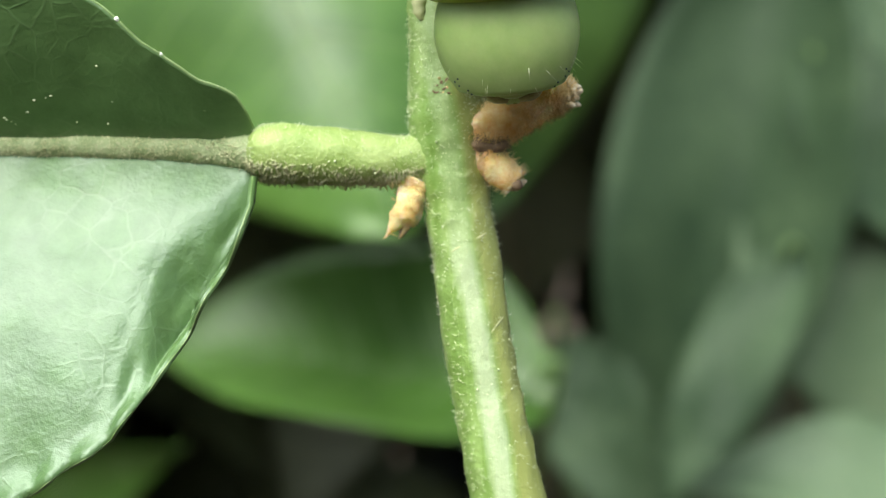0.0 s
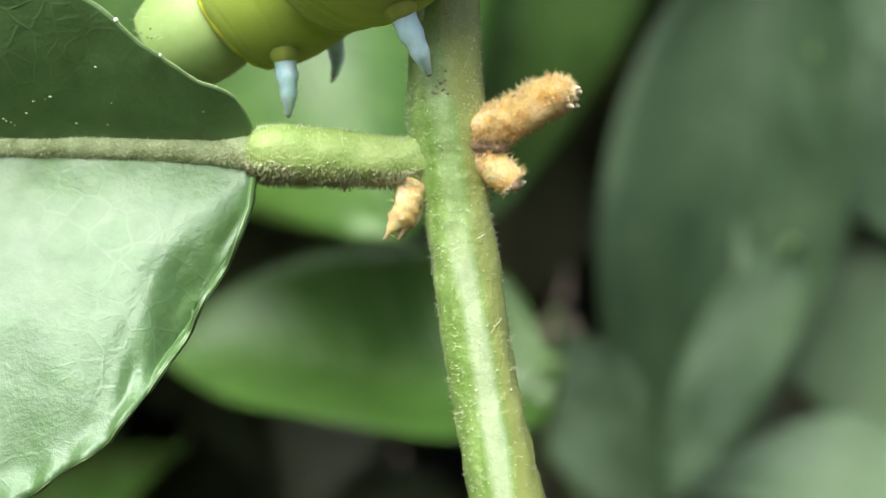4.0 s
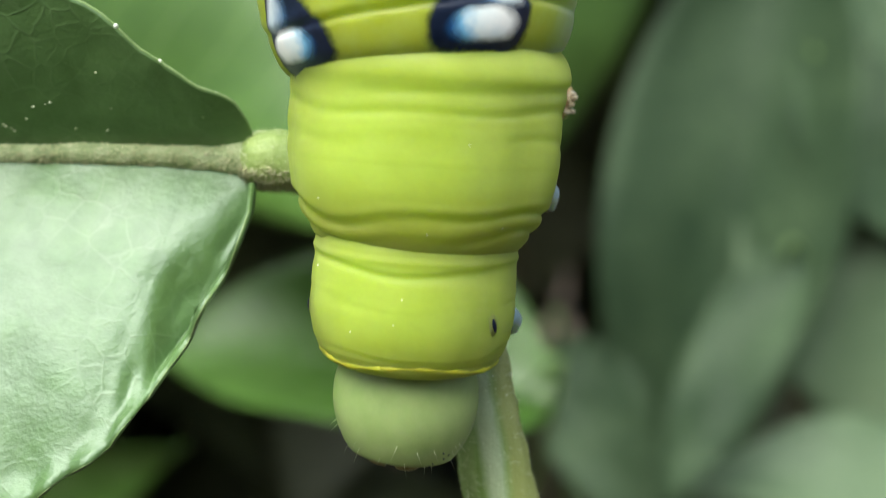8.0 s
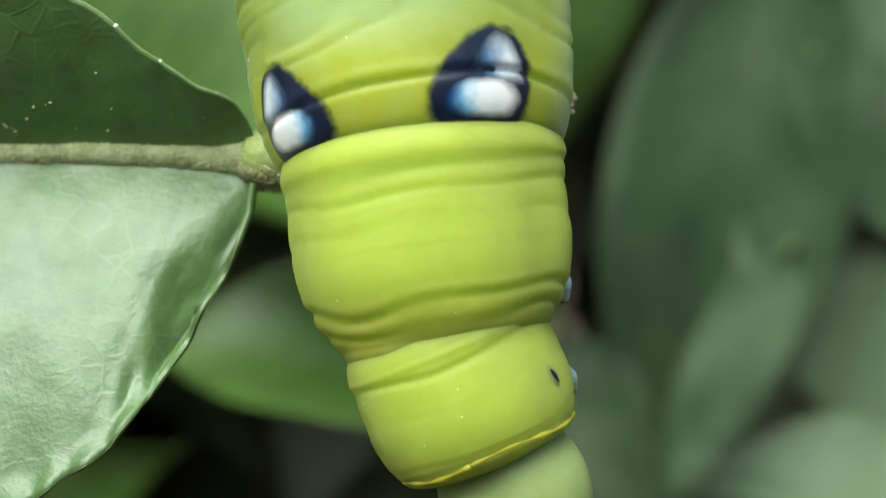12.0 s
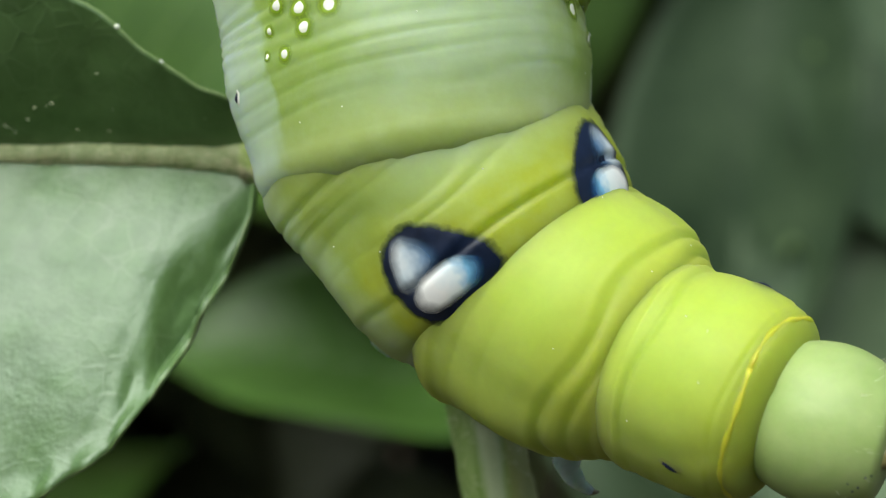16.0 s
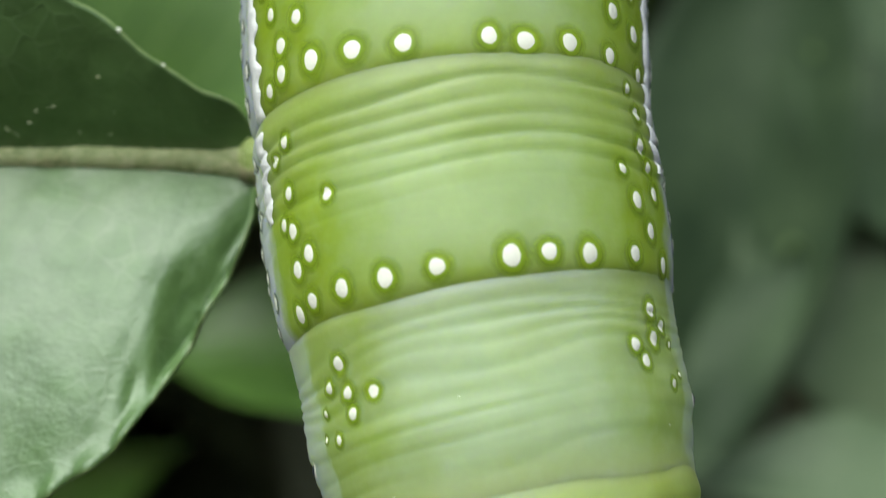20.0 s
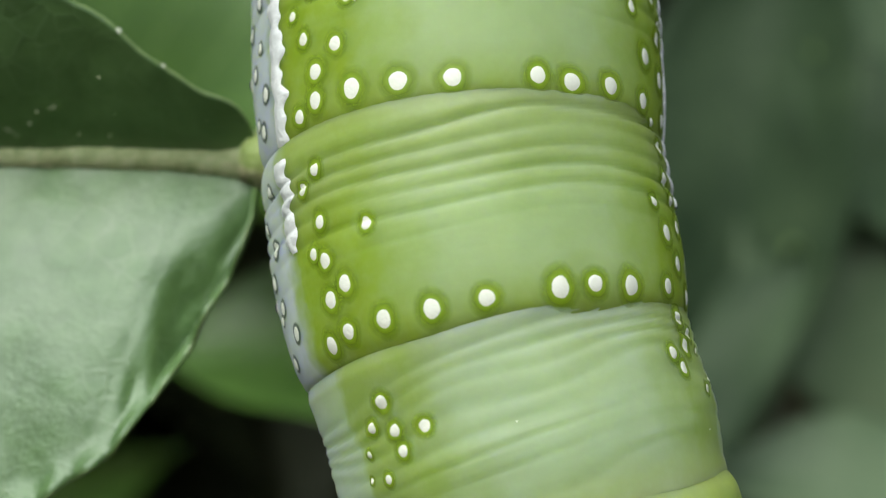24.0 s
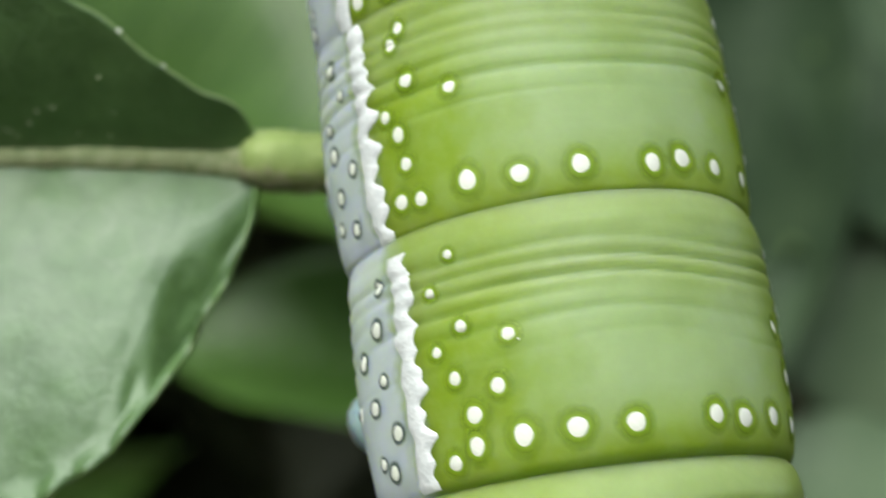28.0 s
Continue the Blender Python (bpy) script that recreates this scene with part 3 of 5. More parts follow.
def add_leaf(shrub, base, tip, width, face, mat, label, cup=0.15, sag=0.08, seed=0, join=None):
    grid, mid, n = leaf_blade(base, tip, width, face, cup, sag, seed=seed)
    leaf = part("leaf", sheet(grid, 0.3), mat, shrub, label)
    veins = M_VEIN if mat is M_BACK else mat
    part("midrib", tube([p + n * 0.1 for p in mid], [0.42 * (1 - 0.75 * i / len(mid)) for i in range(len(mid))], 8), veins, leaf)
    for k in range(3, 22, 3):
        for sg in (-1, 1):
            line = []
            for q in range(8):
                f = q / 7
                i = min(k + f * 4.0, 24.9)
                j = 6 + sg * f * 5.6
                a, b = grid[int(i)], grid[min(int(i) + 1, 25)]
                j0 = int(math.floor(j))
                j1 = min(j0 + 1, 12)
                pa, pb = a[j0].lerp(a[j1], j - j0), b[j0].lerp(b[j1], j - j0)
                line.append(pa.lerp(pb, i % 1) + n * 0.12)
            part("side_vein", tube(line, [0.24 * (1 - 0.7 * q / 7) for q in range(8)], 5), veins, leaf)
    if join:
        part("petiole", tube(*along([(*join, 1.3), (*(Vector(join).lerp(Vector(base), 0.5) + Vector((0, 0, 2))), 1.0), (*base, 0.8), (*mid[2], 0.5)], 16), 8), M_VEIN, leaf)
    return leaf


def build_shrub():
    shrub = thing("shrub", "leafy green shrub behind the stem, softly blurred", "shrub", (0, 0, H))
    def limb(*knots):
        part("twig", tube(*along(knots, 40), 12, lumps=0.1), M_TWIG, shrub)
    limb((60, 600, -1000, 10), (55, 560, -500, 8), (36, 500, -130, 5), (12, 400, 30, 3.5), (-15, 340, 130, 2.5), (-28, 310, 220, 1.2))
    limb((45, 530, -330, 5), (84, 460, -180, 4), (92, 405, -30, 3), (98, 375, 90, 2.4), (106, 360, 190, 1))
    limb((40, 525, -280, 4), (0, 435, -170, 3), (-60, 345, -85, 2.4), (-88, 315, -30, 1))
    green, dull = "broad green leaf with pale veins", "dull grey-green leaf in shade"
    A = add_leaf
    A(shrub, (-38.0, 181.5, 67.6), (-5.0, 162.0, 1.9), 65.0, (0.05, -1, 0.12), M_BACK, green, -0.45, 0.03, 1, (-18.9, 342.2, 149.7))
    A(shrub, (16.5, 194.5, -20.7), (-42.8, 203.6, -13.9), 40.1, (0.05, -0.68, 0.72), M_BACK, green, 0.45, 0.05, 2, (-8.1, 420.5, -177.3))
    A(shrub, (65.4, 272.5, 1.2), (39.2, 259.5, -45.5), 17.1, (-0.1, -1, 0.6), M_BACKGREY, "narrow pale green leaf", 0.2, 0.05, 3, (99.5, 406, -24.1))
    A(shrub, (70.7, 305.0, 67.9), (45.5, 305.0, -59.6), 49.4, (-0.2, -1, 0.5), M_BACKGREY, dull, 0.6, 0.04, 4, (103.5, 377, 95.6))
    A(shrub, (75.3, 305.0, 23.1), (89.1, 305.0, -41.2), 43.6, (-0.2, -1, 1.0), M_PALE, "pale grey-green leaf", 0.2, 0.05, 5, (99.5, 406, -40.1))
    A(shrub, (99.9, 285.5, -42.4), (46.2, 279.0, -43.8), 22.7, (0, -0.9, 0.7), M_PALE, "pale grey-green leaf", 0.2, 0.06, 6, (97, 435, -97))
    A(shrub, (69.0, 344.0, 81.0), (101.5, 337.5, 23.8), 47.6, (-0.15, -0.7, 1.2), M_PALE, "pale grey-green leaf", 0.2, 0.06, 7, (106.5, 371.2, 119.2))
    A(shrub, (74.3, 299.8, 39.8), (99.3, 299.8, -1.0), 29.5, (0.5, -1, -0.3), M_BACKGREY, dull, 0.2, 0.06, 8, (99.5, 390, 20))
    A(shrub, (23.1, 305.0, -17.1), (40.6, 292.0, -57.6), 22.6, (-0.1, -1, -0.1), M_BACKGREY, dull, 0.2, 0.06, 9, (49.1, 493, -180.1))
    A(shrub, (-149.9, 311.5, -67.6), (-53.3, 305.0, -43.5), 34.7, (0.2, -1, -0.5), M_BACK, green, 0.2, 0.06, 10, (-70.9, 342.2, -86.6))
    A(shrub, (-104.9, 259.5, 78.2), (-45.5, 255.6, 18.2), 48.4, (0.2, -1, 0.2), M_BACK, green, 0.2, 0.06, 11, (-23.5, 333.5, 188.5))
    A(shrub, (70.0, 320.6, 78.9), (58.9, 318.0, -23.6), 29.8, (-0.3, -1, 0.9), M_BACKGREY, dull, 0.3, 0.05, 12, (103.5, 377, 95.6))
    A(shrub, (79.9, 305.0, 64.4), (98.3, 305.0, 34.6), 21.8, (-0.4, -0.8, 1.1), M_PALE, "pale grey-green leaf", 0.2, 0.05, 13, (106.5, 371.2, 119.2))
    A(shrub, (36.3, 318.0, -14.1), (50.3, 311.5, -41.9), 14.1, (-0.4, -1, 0.6), M_BACKGREY, dull, 0.2, 0.05, 14, (99.5, 406, -24.1))
    # this leaf's shade is put into its colour
    A(shrub, (19.6, 208.8, 74.5), (5.9, 195.8, 3.4), 44.0, (0.6, -1, -0.75), M_SHADED, "dark green leaf with shade in its colour", 0.1, 0.04, 15, (-12.9, 342.2, 149.7))
    return shrub


build_shrub()


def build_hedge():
    """Dark inner foliage filling the depth, with unseen shading leaves added: many leaves on one sheet of stuff."""
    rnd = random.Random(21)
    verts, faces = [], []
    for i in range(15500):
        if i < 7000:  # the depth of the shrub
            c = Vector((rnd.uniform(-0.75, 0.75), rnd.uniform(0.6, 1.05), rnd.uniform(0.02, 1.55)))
        elif i < 7030:  # unseen sprays, added overhead to shade the near leaves
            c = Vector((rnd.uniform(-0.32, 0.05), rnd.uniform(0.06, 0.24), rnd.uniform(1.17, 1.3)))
        elif i < 12300:  # an overhang added above the view to shade the depth
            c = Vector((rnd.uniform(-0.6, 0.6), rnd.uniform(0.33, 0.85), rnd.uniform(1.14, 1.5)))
        else:  # unseen foliage added behind the lens to block low sky light
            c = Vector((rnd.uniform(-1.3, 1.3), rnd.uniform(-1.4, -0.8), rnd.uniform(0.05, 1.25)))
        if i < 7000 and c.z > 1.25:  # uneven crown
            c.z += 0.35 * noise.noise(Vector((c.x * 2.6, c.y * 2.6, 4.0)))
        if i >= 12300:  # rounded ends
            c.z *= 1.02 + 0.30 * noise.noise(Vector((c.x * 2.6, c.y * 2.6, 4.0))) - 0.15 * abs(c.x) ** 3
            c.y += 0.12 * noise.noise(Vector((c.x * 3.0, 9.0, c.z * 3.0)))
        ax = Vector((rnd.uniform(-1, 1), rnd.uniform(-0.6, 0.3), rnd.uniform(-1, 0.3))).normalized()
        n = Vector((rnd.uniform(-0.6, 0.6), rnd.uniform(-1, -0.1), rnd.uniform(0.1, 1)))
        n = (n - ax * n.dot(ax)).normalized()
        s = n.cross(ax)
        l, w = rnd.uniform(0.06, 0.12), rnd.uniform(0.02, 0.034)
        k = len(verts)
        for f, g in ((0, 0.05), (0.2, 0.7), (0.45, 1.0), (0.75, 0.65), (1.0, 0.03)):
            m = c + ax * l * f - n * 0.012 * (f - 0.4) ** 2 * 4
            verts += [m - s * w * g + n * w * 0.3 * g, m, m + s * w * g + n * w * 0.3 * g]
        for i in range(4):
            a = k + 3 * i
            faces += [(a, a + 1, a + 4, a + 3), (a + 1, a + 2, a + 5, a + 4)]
    me = bpy.data.meshes.new("inner_and_shading_foliage")
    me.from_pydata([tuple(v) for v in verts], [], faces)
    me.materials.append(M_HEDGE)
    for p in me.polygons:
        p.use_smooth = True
    tagged(new("inner_and_shading_foliage", me), "dark dense foliage deep inside the shrub, with unseen leaves added for shade", "foliage", kind="stuff")


build_hedge()


# ---- the caterpillar ----
NAMES = ["head", "prothorax", "mesothorax", "metathorax"] + ["abdominal_ring"] * 8 + ["tail_ring"]
LONG = [4.2, 4.4, 7.1, 7.9, 7.5, 8.0, 8.4, 8.4, 8.2, 8.0, 7.5, 6.8, 5.4]
GIRTH = [2.85, 4.15, 5.45, 6.4, 7.35, 7.9, 8.12, 8.1, 7.9, 7.7, 7.3, 6.6, 5.2]
SHIFT = [0.0, 0.0, 0.15, 0.35] + [0.0] * 9  # how far a ring lies behind the middle of its joints
GROOVES = {1: [(0.36, 0.10, 0.05), (-0.40, 0.05, 0.03), (0.05, 0.03, 0.06)],
           2: [(-0.29, 0.17, 0.026), (-0.41, 0.13, 0.024), (0.10, 0.04, 0.03), (0.28, 0.08, 0.03), (0.40, 0.06, 0.025)],
           3: [(-0.285, 0.17, 0.018), (0.02, 0.07, 0.02), (0.13, 0.05, 0.016), (0.24, 0.12, 0.02), (0.31, 0.05, 0.014), (0.40, 0.09, 0.018)],
           4: [(-0.34, 0.05, 0.02), (-0.18, 0.035, 0.02), (-0.02, 0.045, 0.02), (0.10, 0.05, 0.018), (0.18, 0.07, 0.016), (0.25, 0.08, 0.015), (0.32, 0.09, 0.015), (0.39, 0.07, 0.015)]}
RINGS = [(-0.06, 0.04, 0.012), (0.05, 0.09, 0.013), (0.14, 0.12, 0.012), (0.225, 0.15, 0.012), (0.31, 0.15, 0.012), (0.395, 0.12, 0.011)]
FORE = [0.7, 0.9, 1.4, 1.5, 3.0] + [1.3] * 8  # how far a ring reaches under its neighbours
OVER = [1.9, 2.2, 2.6, 3.4, 3.0] + [3.0] * 8


def skin_point(k, phi, z, lift=0.0):
    """A point on ring k (mm): phi from the back, z along the body, headward negative."""
    l = LONG[k]
    along = z - SHIFT[k]
    s = along / l
    f = min(max(s + 0.5, 0), 1)
    g0, g1 = GIRTH[max(k - 1, 1)], GIRTH[min(k + 1, 12)]
    blend = 0.5 if k >= 3 else 0.72 if k == 2 and s < 0 else 0.34
    ends = (GIRTH[k] + (g0 - GIRTH[k]) * blend * (k > 1)) * (1 - f) + (GIRTH[k] + (g1 - GIRTH[k]) * blend * (k < 12)) * f
    swell = max(math.sin(math.pi * f), 0.0) ** (0.6 if k > 2 else 1.0 if k == 2 and s < 0 else 0.85)
    r = ends + (GIRTH[k] - ends) * swell * 0.8 + (0.11 if k > 3 or (k == 3 and s > 0) else 0.05 if k == 2 and s > 0 else 0.45) * (swell - 1)
    r += (0.05 if k > 4 or k < 3 else 0.0) * math.exp(-((s - 0.47) / 0.03) ** 2) - (0.05 if k != 4 else 0.0) * math.exp(-((s + 0.5) / 0.04) ** 2)
    if (k == 3 and s > 0) or (k == 4 and s < 0):  # these two run into one another without a lip
        q = min(2 * abs(s), 1.0)
        r = GIRTH[k] + (0.5 * (GIRTH[3] + GIRTH[4]) - GIRTH[k]) * q * q * (3 - 2 * q)
    wav = 0.02 * math.sin(phi * 2.1 + k) + 0.012 * math.sin(phi * 5.3 + 2 * k) + (0.05 if k > 4 else 0.17 if k == 3 and s > -0.1 else 0.10 if k not in (2, 3) else 0.06 if k == 2 else 0.03) * noise.noise(Vector((phi * 1.1, s * 4, k * 3.1)))
    for g, depth, w in GROOVES.get(k, RINGS):
        r -= depth * math.exp(-((s - g + wav) / w) ** 2) * max(0.0, 0.7 + 1.3 * noise.noise(Vector((phi * 1.2, g * 9, k + 5.5))))
        r += 0.25 * depth * math.exp(-((s - g - 0.05 + wav) / 0.03) ** 2)
    out = abs(along) - l / 2
    if out > 0:
        r *= math.sqrt(max(1 - (out / (OVER[k] if along > 0 else FORE[k])) ** 2, 0.0))
    r += 0.06 * noise.noise(Vector((math.sin(phi) * 2, math.cos(phi) * 2, z * 0.5 + 7 * k)))
    # fleshy fold along the flank, flatter belly
    side = abs(phi)
    r *= 1 + (0.035 * math.exp(-((side - 1.75) / 0.22) ** 2) * (0.75 + 0.25 * math.cos(2 * math.pi * s)) if k >= 4 else 0)
    if k in (1, 2, 3):
        r -= 0.08 * math.exp(-((side - 0.98 - 0.1 * math.sin(3 * s + k)) / 0.07) ** 2) * (0.4 + 0.6 * math.cos(math.pi * s * 0.9))
    if k in (2, 3):
        r *= 1 + 0.05 * math.exp(-((side - 1.45) / 0.2) ** 2) * math.cos(math.pi * s)
    c = math.cos(phi)
    y = -c * r if c > 0 else -c * r * 0.86
    r2 = lift
    return Vector((math.sin(phi) * (r + r2), y - (c * r2), z))


def ring_mesh(k):
    bm = bmesh.new()
    l = LONG[k]
    n, m = 110, 72
    rows = []
    for i in range(n + 1):
        u = -1 + 2 * i / n
        z = SHIFT[k] + u * (l / 2 + (OVER[k] if u > 0 else FORE[k]) * 0.985)
        rows.append([bm.verts.new(skin_point(k, -math.pi + 2 * math.pi * j / m, z) * MM) for j in range(m)])
    for a, b in zip(rows, rows[1:]):
        for j in range(m):
            bm.faces.new((a[j], a[(j + 1) % m], b[(j + 1) % m], b[j]))
    bm.faces.new(rows[0][::-1])
    bm.faces.new(rows[-1])
    return bm


def patch(k, outline, lift, dome=0.0, rings=4, bm=None, mat_index=0):
    """A patch lying on ring k: outline of (arc mm from the back line, z mm), domed a little."""
    bm = bm or bmesh.new()
    r = GIRTH[k]
    cx = sum(p[0] for p in outline) / len(outline)
    cz = sum(p[1] for p in outline) / len(outline)
    loops = []
    for i in range(rings + 1):
        f = i / rings
        h = lift + dome * (1 - f * f) if i < rings else lift - 0.025
        g = f if i < rings else 1.02
        if i == 0:
            loops.append([bm.verts.new(skin_point(k, cx / r, cz, h) * MM)])
        else:
            loops.append([bm.verts.new(skin_point(k, (cx + (p[0] - cx) * g) / r, cz + (p[1] - cz) * g, h) * MM) for p in outline])
    n = len(outline)
    radial = bm.loops.layers.uv.get("patch") or bm.loops.layers.uv.new("patch")

    def face(inner, outer, *verts):
        f = bm.faces.new(verts)
        f.material_index = mat_index
        for corner in f.loops:
            corner[radial].uv = (inner if corner.vert in loops[inner_i] else outer, 0.5)

    for j in range(n):
        inner_i = 0
        face(0.0, 1 / rings, loops[0][0], loops[1][j], loops[1][(j + 1) % n])
        for inner_i in range(1, rings):
            a, b = loops[inner_i], loops[inner_i + 1]
            face(inner_i / rings, (inner_i + 1) / rings, a[j], b[j], b[(j + 1) % n], a[(j + 1) % n])
    return bm


def oval(cx, cz, ra, rz, tilt=0.0, n=14, rag=0.0, seed=0):
    out = []
    c, s = math.cos(radians(tilt)), math.sin(radians(tilt))
    for i in range(n):
        t = 2 * math.pi * i / n
        w = 1 + rag * math.sin(3 * t + seed) + rag * 0.6 * math.sin(5 * t + 2.2 * seed)
        a, b = math.cos(t) * ra * w, math.sin(t) * rz * w
        out.append((cx + a * c - b * s, cz + a * s + b * c))
    return out


def rounded(points, n=5):
    """Smooth closed outline through points."""
    k = len(points)
    out = []
    for i in range(k):
        p0, p1, p2, p3 = (np.array(points[(i + q) % k], float) for q in (-1, 0, 1, 2))
        for j in range(n):
            f = j / n
            out.append(tuple(0.5 * (2 * p1 + (p2 - p0) * f + (2 * p0 - 5 * p1 + 4 * p2 - p3) * f * f + (3 * p1 - p0 - 3 * p2 + p3) * f ** 3)))
    return out


def add_spot(ring, k, phi, s, size, dark, rnd):
    r = GIRTH[k]
    a, z = radians(phi) * r, s * LONG[k]
    seed = rnd.uniform(0, 6)
    stretch = rnd.uniform(0.95, 1.2)
    halo = 2.4 if not dark else 1.7
    bm = patch(k, oval(a, z, size * halo, size * halo * stretch, 0, 16, 0.03, seed), 0.03, 0.0, 4, None, 1)
    patch(k, oval(a, z, size, size * stretch, 0, 16, 0.03, seed), 0.052, 0.004, 3, bm, 0)
    part("spot", bm, [M_DOT, M_DARKHALO if dark else M_HALO], ring)


def add_leg(ring, k, side, z, long, thick, mats):
    a = skin_point(k, side * radians(140), z)
    out = Vector((side * 0.35, 1.0, -0.35)).normalized()
    knee = a + out * long * 0.55
    foot = a + out * long + Vector((-side * 0.45, 0.05, -0.45))
    part("coxa", tube([a - out * 0.9, a - out * 0.3, a + out * 0.1, a + out * 0.3], [thick * 1.5, thick * 1.4, thick * 1.15, thick * 0.95], 14, lumps=0.06), M_THORAX, ring)
    pts, rad = along([(*a, thick), (*(a + out * long * 0.3), thick * 0.92), (*knee, thick * 0.78), (*(a + out * long * 0.8 + Vector((-side * 0.15, 0, -0.15))), thick * 0.55), (*foot, thick * 0.28)], 26)
    rad = [q * (1 + 0.06 * math.cos(2 * math.pi * 3 * i / 25)) for i, q in enumerate(rad)]
    leg = part("leg", tube(pts, rad, 16, lumps=0.08), mats[0], ring, "pale bluish jointed leg")
    part("claw", tube([foot, foot + Vector((-side * 0.1, 0.12, -0.12)), foot + Vector((-side * 0.25, 0.2, -0.2))], [thick * 0.28, thick * 0.16, 0.03], 8), mats[1], leg, "dark claw")


def add_proleg(ring, k, side, z):
    a = skin_point(k, side * radians(140), z)
    out = Vector((side * 0.25, 1.0, 0)).normalized()
    leg = part("proleg", tube([a - out * 1.2, a, a + out * 0.8, a + out * 1.4], [1.7, 1.6, 1.35, 1.2], 16, lumps=0.1), M_LEG, ring, "stout fleshy proleg")
    part("foot_pad", tube([a + out * 1.3, a + out * 1.7], [1.25, 0.9], 14), M_CLAW, leg)


def head_point(phi, u):
    """Head shell (mm): u from 0 at the neck to 1 at the mouth."""
    z = 2.6 - 4.9 * u
    r = 3.05 * math.sin(math.pi * (0.22 + 0.60 * u)) ** 0.62 if u < 0.92 else 3.05 * math.sin(math.pi * 0.772) ** 0.62 * math.sqrt(max(0.0, 1 - ((u - 0.92) / 0.085) ** 2))
    c = math.cos(phi)
    groove = 0.10 * math.exp(-(phi / 0.09) ** 2) * (1 - u)
    return Vector((math.sin(phi) * r, -c * (r * (0.92 if c > 0 else 0.8)) + groove * (c > 0), z))


def build_head(parent):
    bm = bmesh.new()
    rows = []
    for i in range(34):
        u = i / 33
        rows.append([bm.verts.new(head_point(2 * math.pi * j / 48 - math.pi, u) * MM) for j in range(48)])
    for a, b in zip(rows, rows[1:]):
        for j in range(48):
            bm.faces.new((a[j], a[(j + 1) % 48], b[(j + 1) % 48], b[j]))
    bm.faces.new(rows[0][::-1])
    bm.faces.new(rows[-1])
    bmesh.ops.remove_doubles(bm, verts=bm.verts, dist=0.02 * MM)
    head = part("head", bm, M_HEAD, parent, "smooth pale green rounded head")
    part("upper_lip", tube(*along([(-0.9, -0.85, -1.75, 0.35), (-0.4, -1.05, -1.9, 0.48), (0.4, -1.05, -1.9, 0.48), (0.9, -0.85, -1.75, 0.35)], 14), 12, lumps=0.1), M_MOUTH, head, "glossy olive upper lip")
    part("lower_lip", tube(*along([(-0.5, 0.1, -1.9, 0.4), (0, 0.1, -2.3, 0.6), (0.5, 0.1, -1.9, 0.4)], 10), 12), M_MOUTH, head)
    for sd in (-1, 1):
        part("mandible", tube(*along([(sd * 1.0, -0.6, -1.7, 0.5), (sd * 0.75, -0.95, -2.15, 0.42), (sd * 0.2, -1.0, -2.4, 0.2)], 9), 10), M_JAW, head, "dark brown mandible")
        part("antenna", tube([(sd * 1.35, -0.7, -1.6), (sd * 1.42, -0.85, -1.85), (sd * 1.44, -0.9, -2.05), (sd * 1.44, -0.9, -2.2)], [0.22, 0.18, 0.12, 0.04], 9), M_MOUTH, head)
        for q in range(5):
            p = head_point(sd * (1.0 + 0.16 * math.sin(q * 1.3)), 0.80 + 0.035 * q)
            b2 = bmesh.new()
            bmesh.ops.create_icosphere(b2, subdivisions=2, radius=0.045 * MM, matrix=Matrix.Translation(p * MM))
            part("eye_dot", b2, M_BLACK, head, "tiny black eye")
    rnd = random.Random(5)
    verts = bmesh.new()
    for _ in range(18):  # short bristles round the mouth
        p = head_point(rnd.uniform(-1.5, 1.5), rnd.uniform(0.72, 0.97))
        way = (p.normalized() + Vector((rnd.uniform(-0.4, 0.4), rnd.uniform(-0.3, 0.3), -0.6))).normalized()
        side = way.orthogonal().normalized() * 0.012
        tip = p + way * rnd.uniform(0.3, 0.75)
        a, b, c, d = (verts.verts.new(q * MM) for q in (p + side, p - side, p + way.cross(side), tip))
        for face in ((a, b, d), (b, c, d), (c, a, d)):
            verts.faces.new(face)
    part("bristles", verts, M_HAIR, head, "fine pale bristles round the mouth", "stuff")
    return head


def build_metathorax(ring, k):
    front = -4.3
    for sd in (-1, 1):
        def at(*pts):
            return [(sd * a, front + z) for a, z in pts]
        rim = rounded(at((2.1, 0.8), (1.95, 1.9), (2.8, 3.0), (4.1, 4.2), (5.3, 4.4), (6.3, 3.8), (6.8, 2.6), (6.7, 1.2), (6.0, 0.4), (4.0, 0.5)))
        spot = part("eyespot", patch(k, rim, 0.05, 0.03, 8), M_RIM, ring, "blue-black false eye with white centre")
        part("eyespot_lens", patch(k, rounded(at((3.9, 2.5), (4.1, 3.3), (4.8, 4.05), (5.5, 4.0), (6.05, 3.2), (6.3, 2.2), (5.0, 2.0))), 0.085, 0.03, 8), M_LENS_GREY, spot, "pale grey upper gleam")
        part("eyespot_pupil", patch(k, rounded(at((2.7, 1.5), (3.3, 2.15), (4.4, 2.35), (5.6, 2.2), (6.2, 1.6), (5.7, 0.95), (4.4, 0.85), (3.2, 0.95))), 0.12, 0.06, 8), M_LENS_WHITE, spot, "gleam running from blue to white")
    for sd in (-1, 1):
        add_leg(ring, k, sd, -1.0, 2.2, 0.66, (M_LEG, M_CLAW))


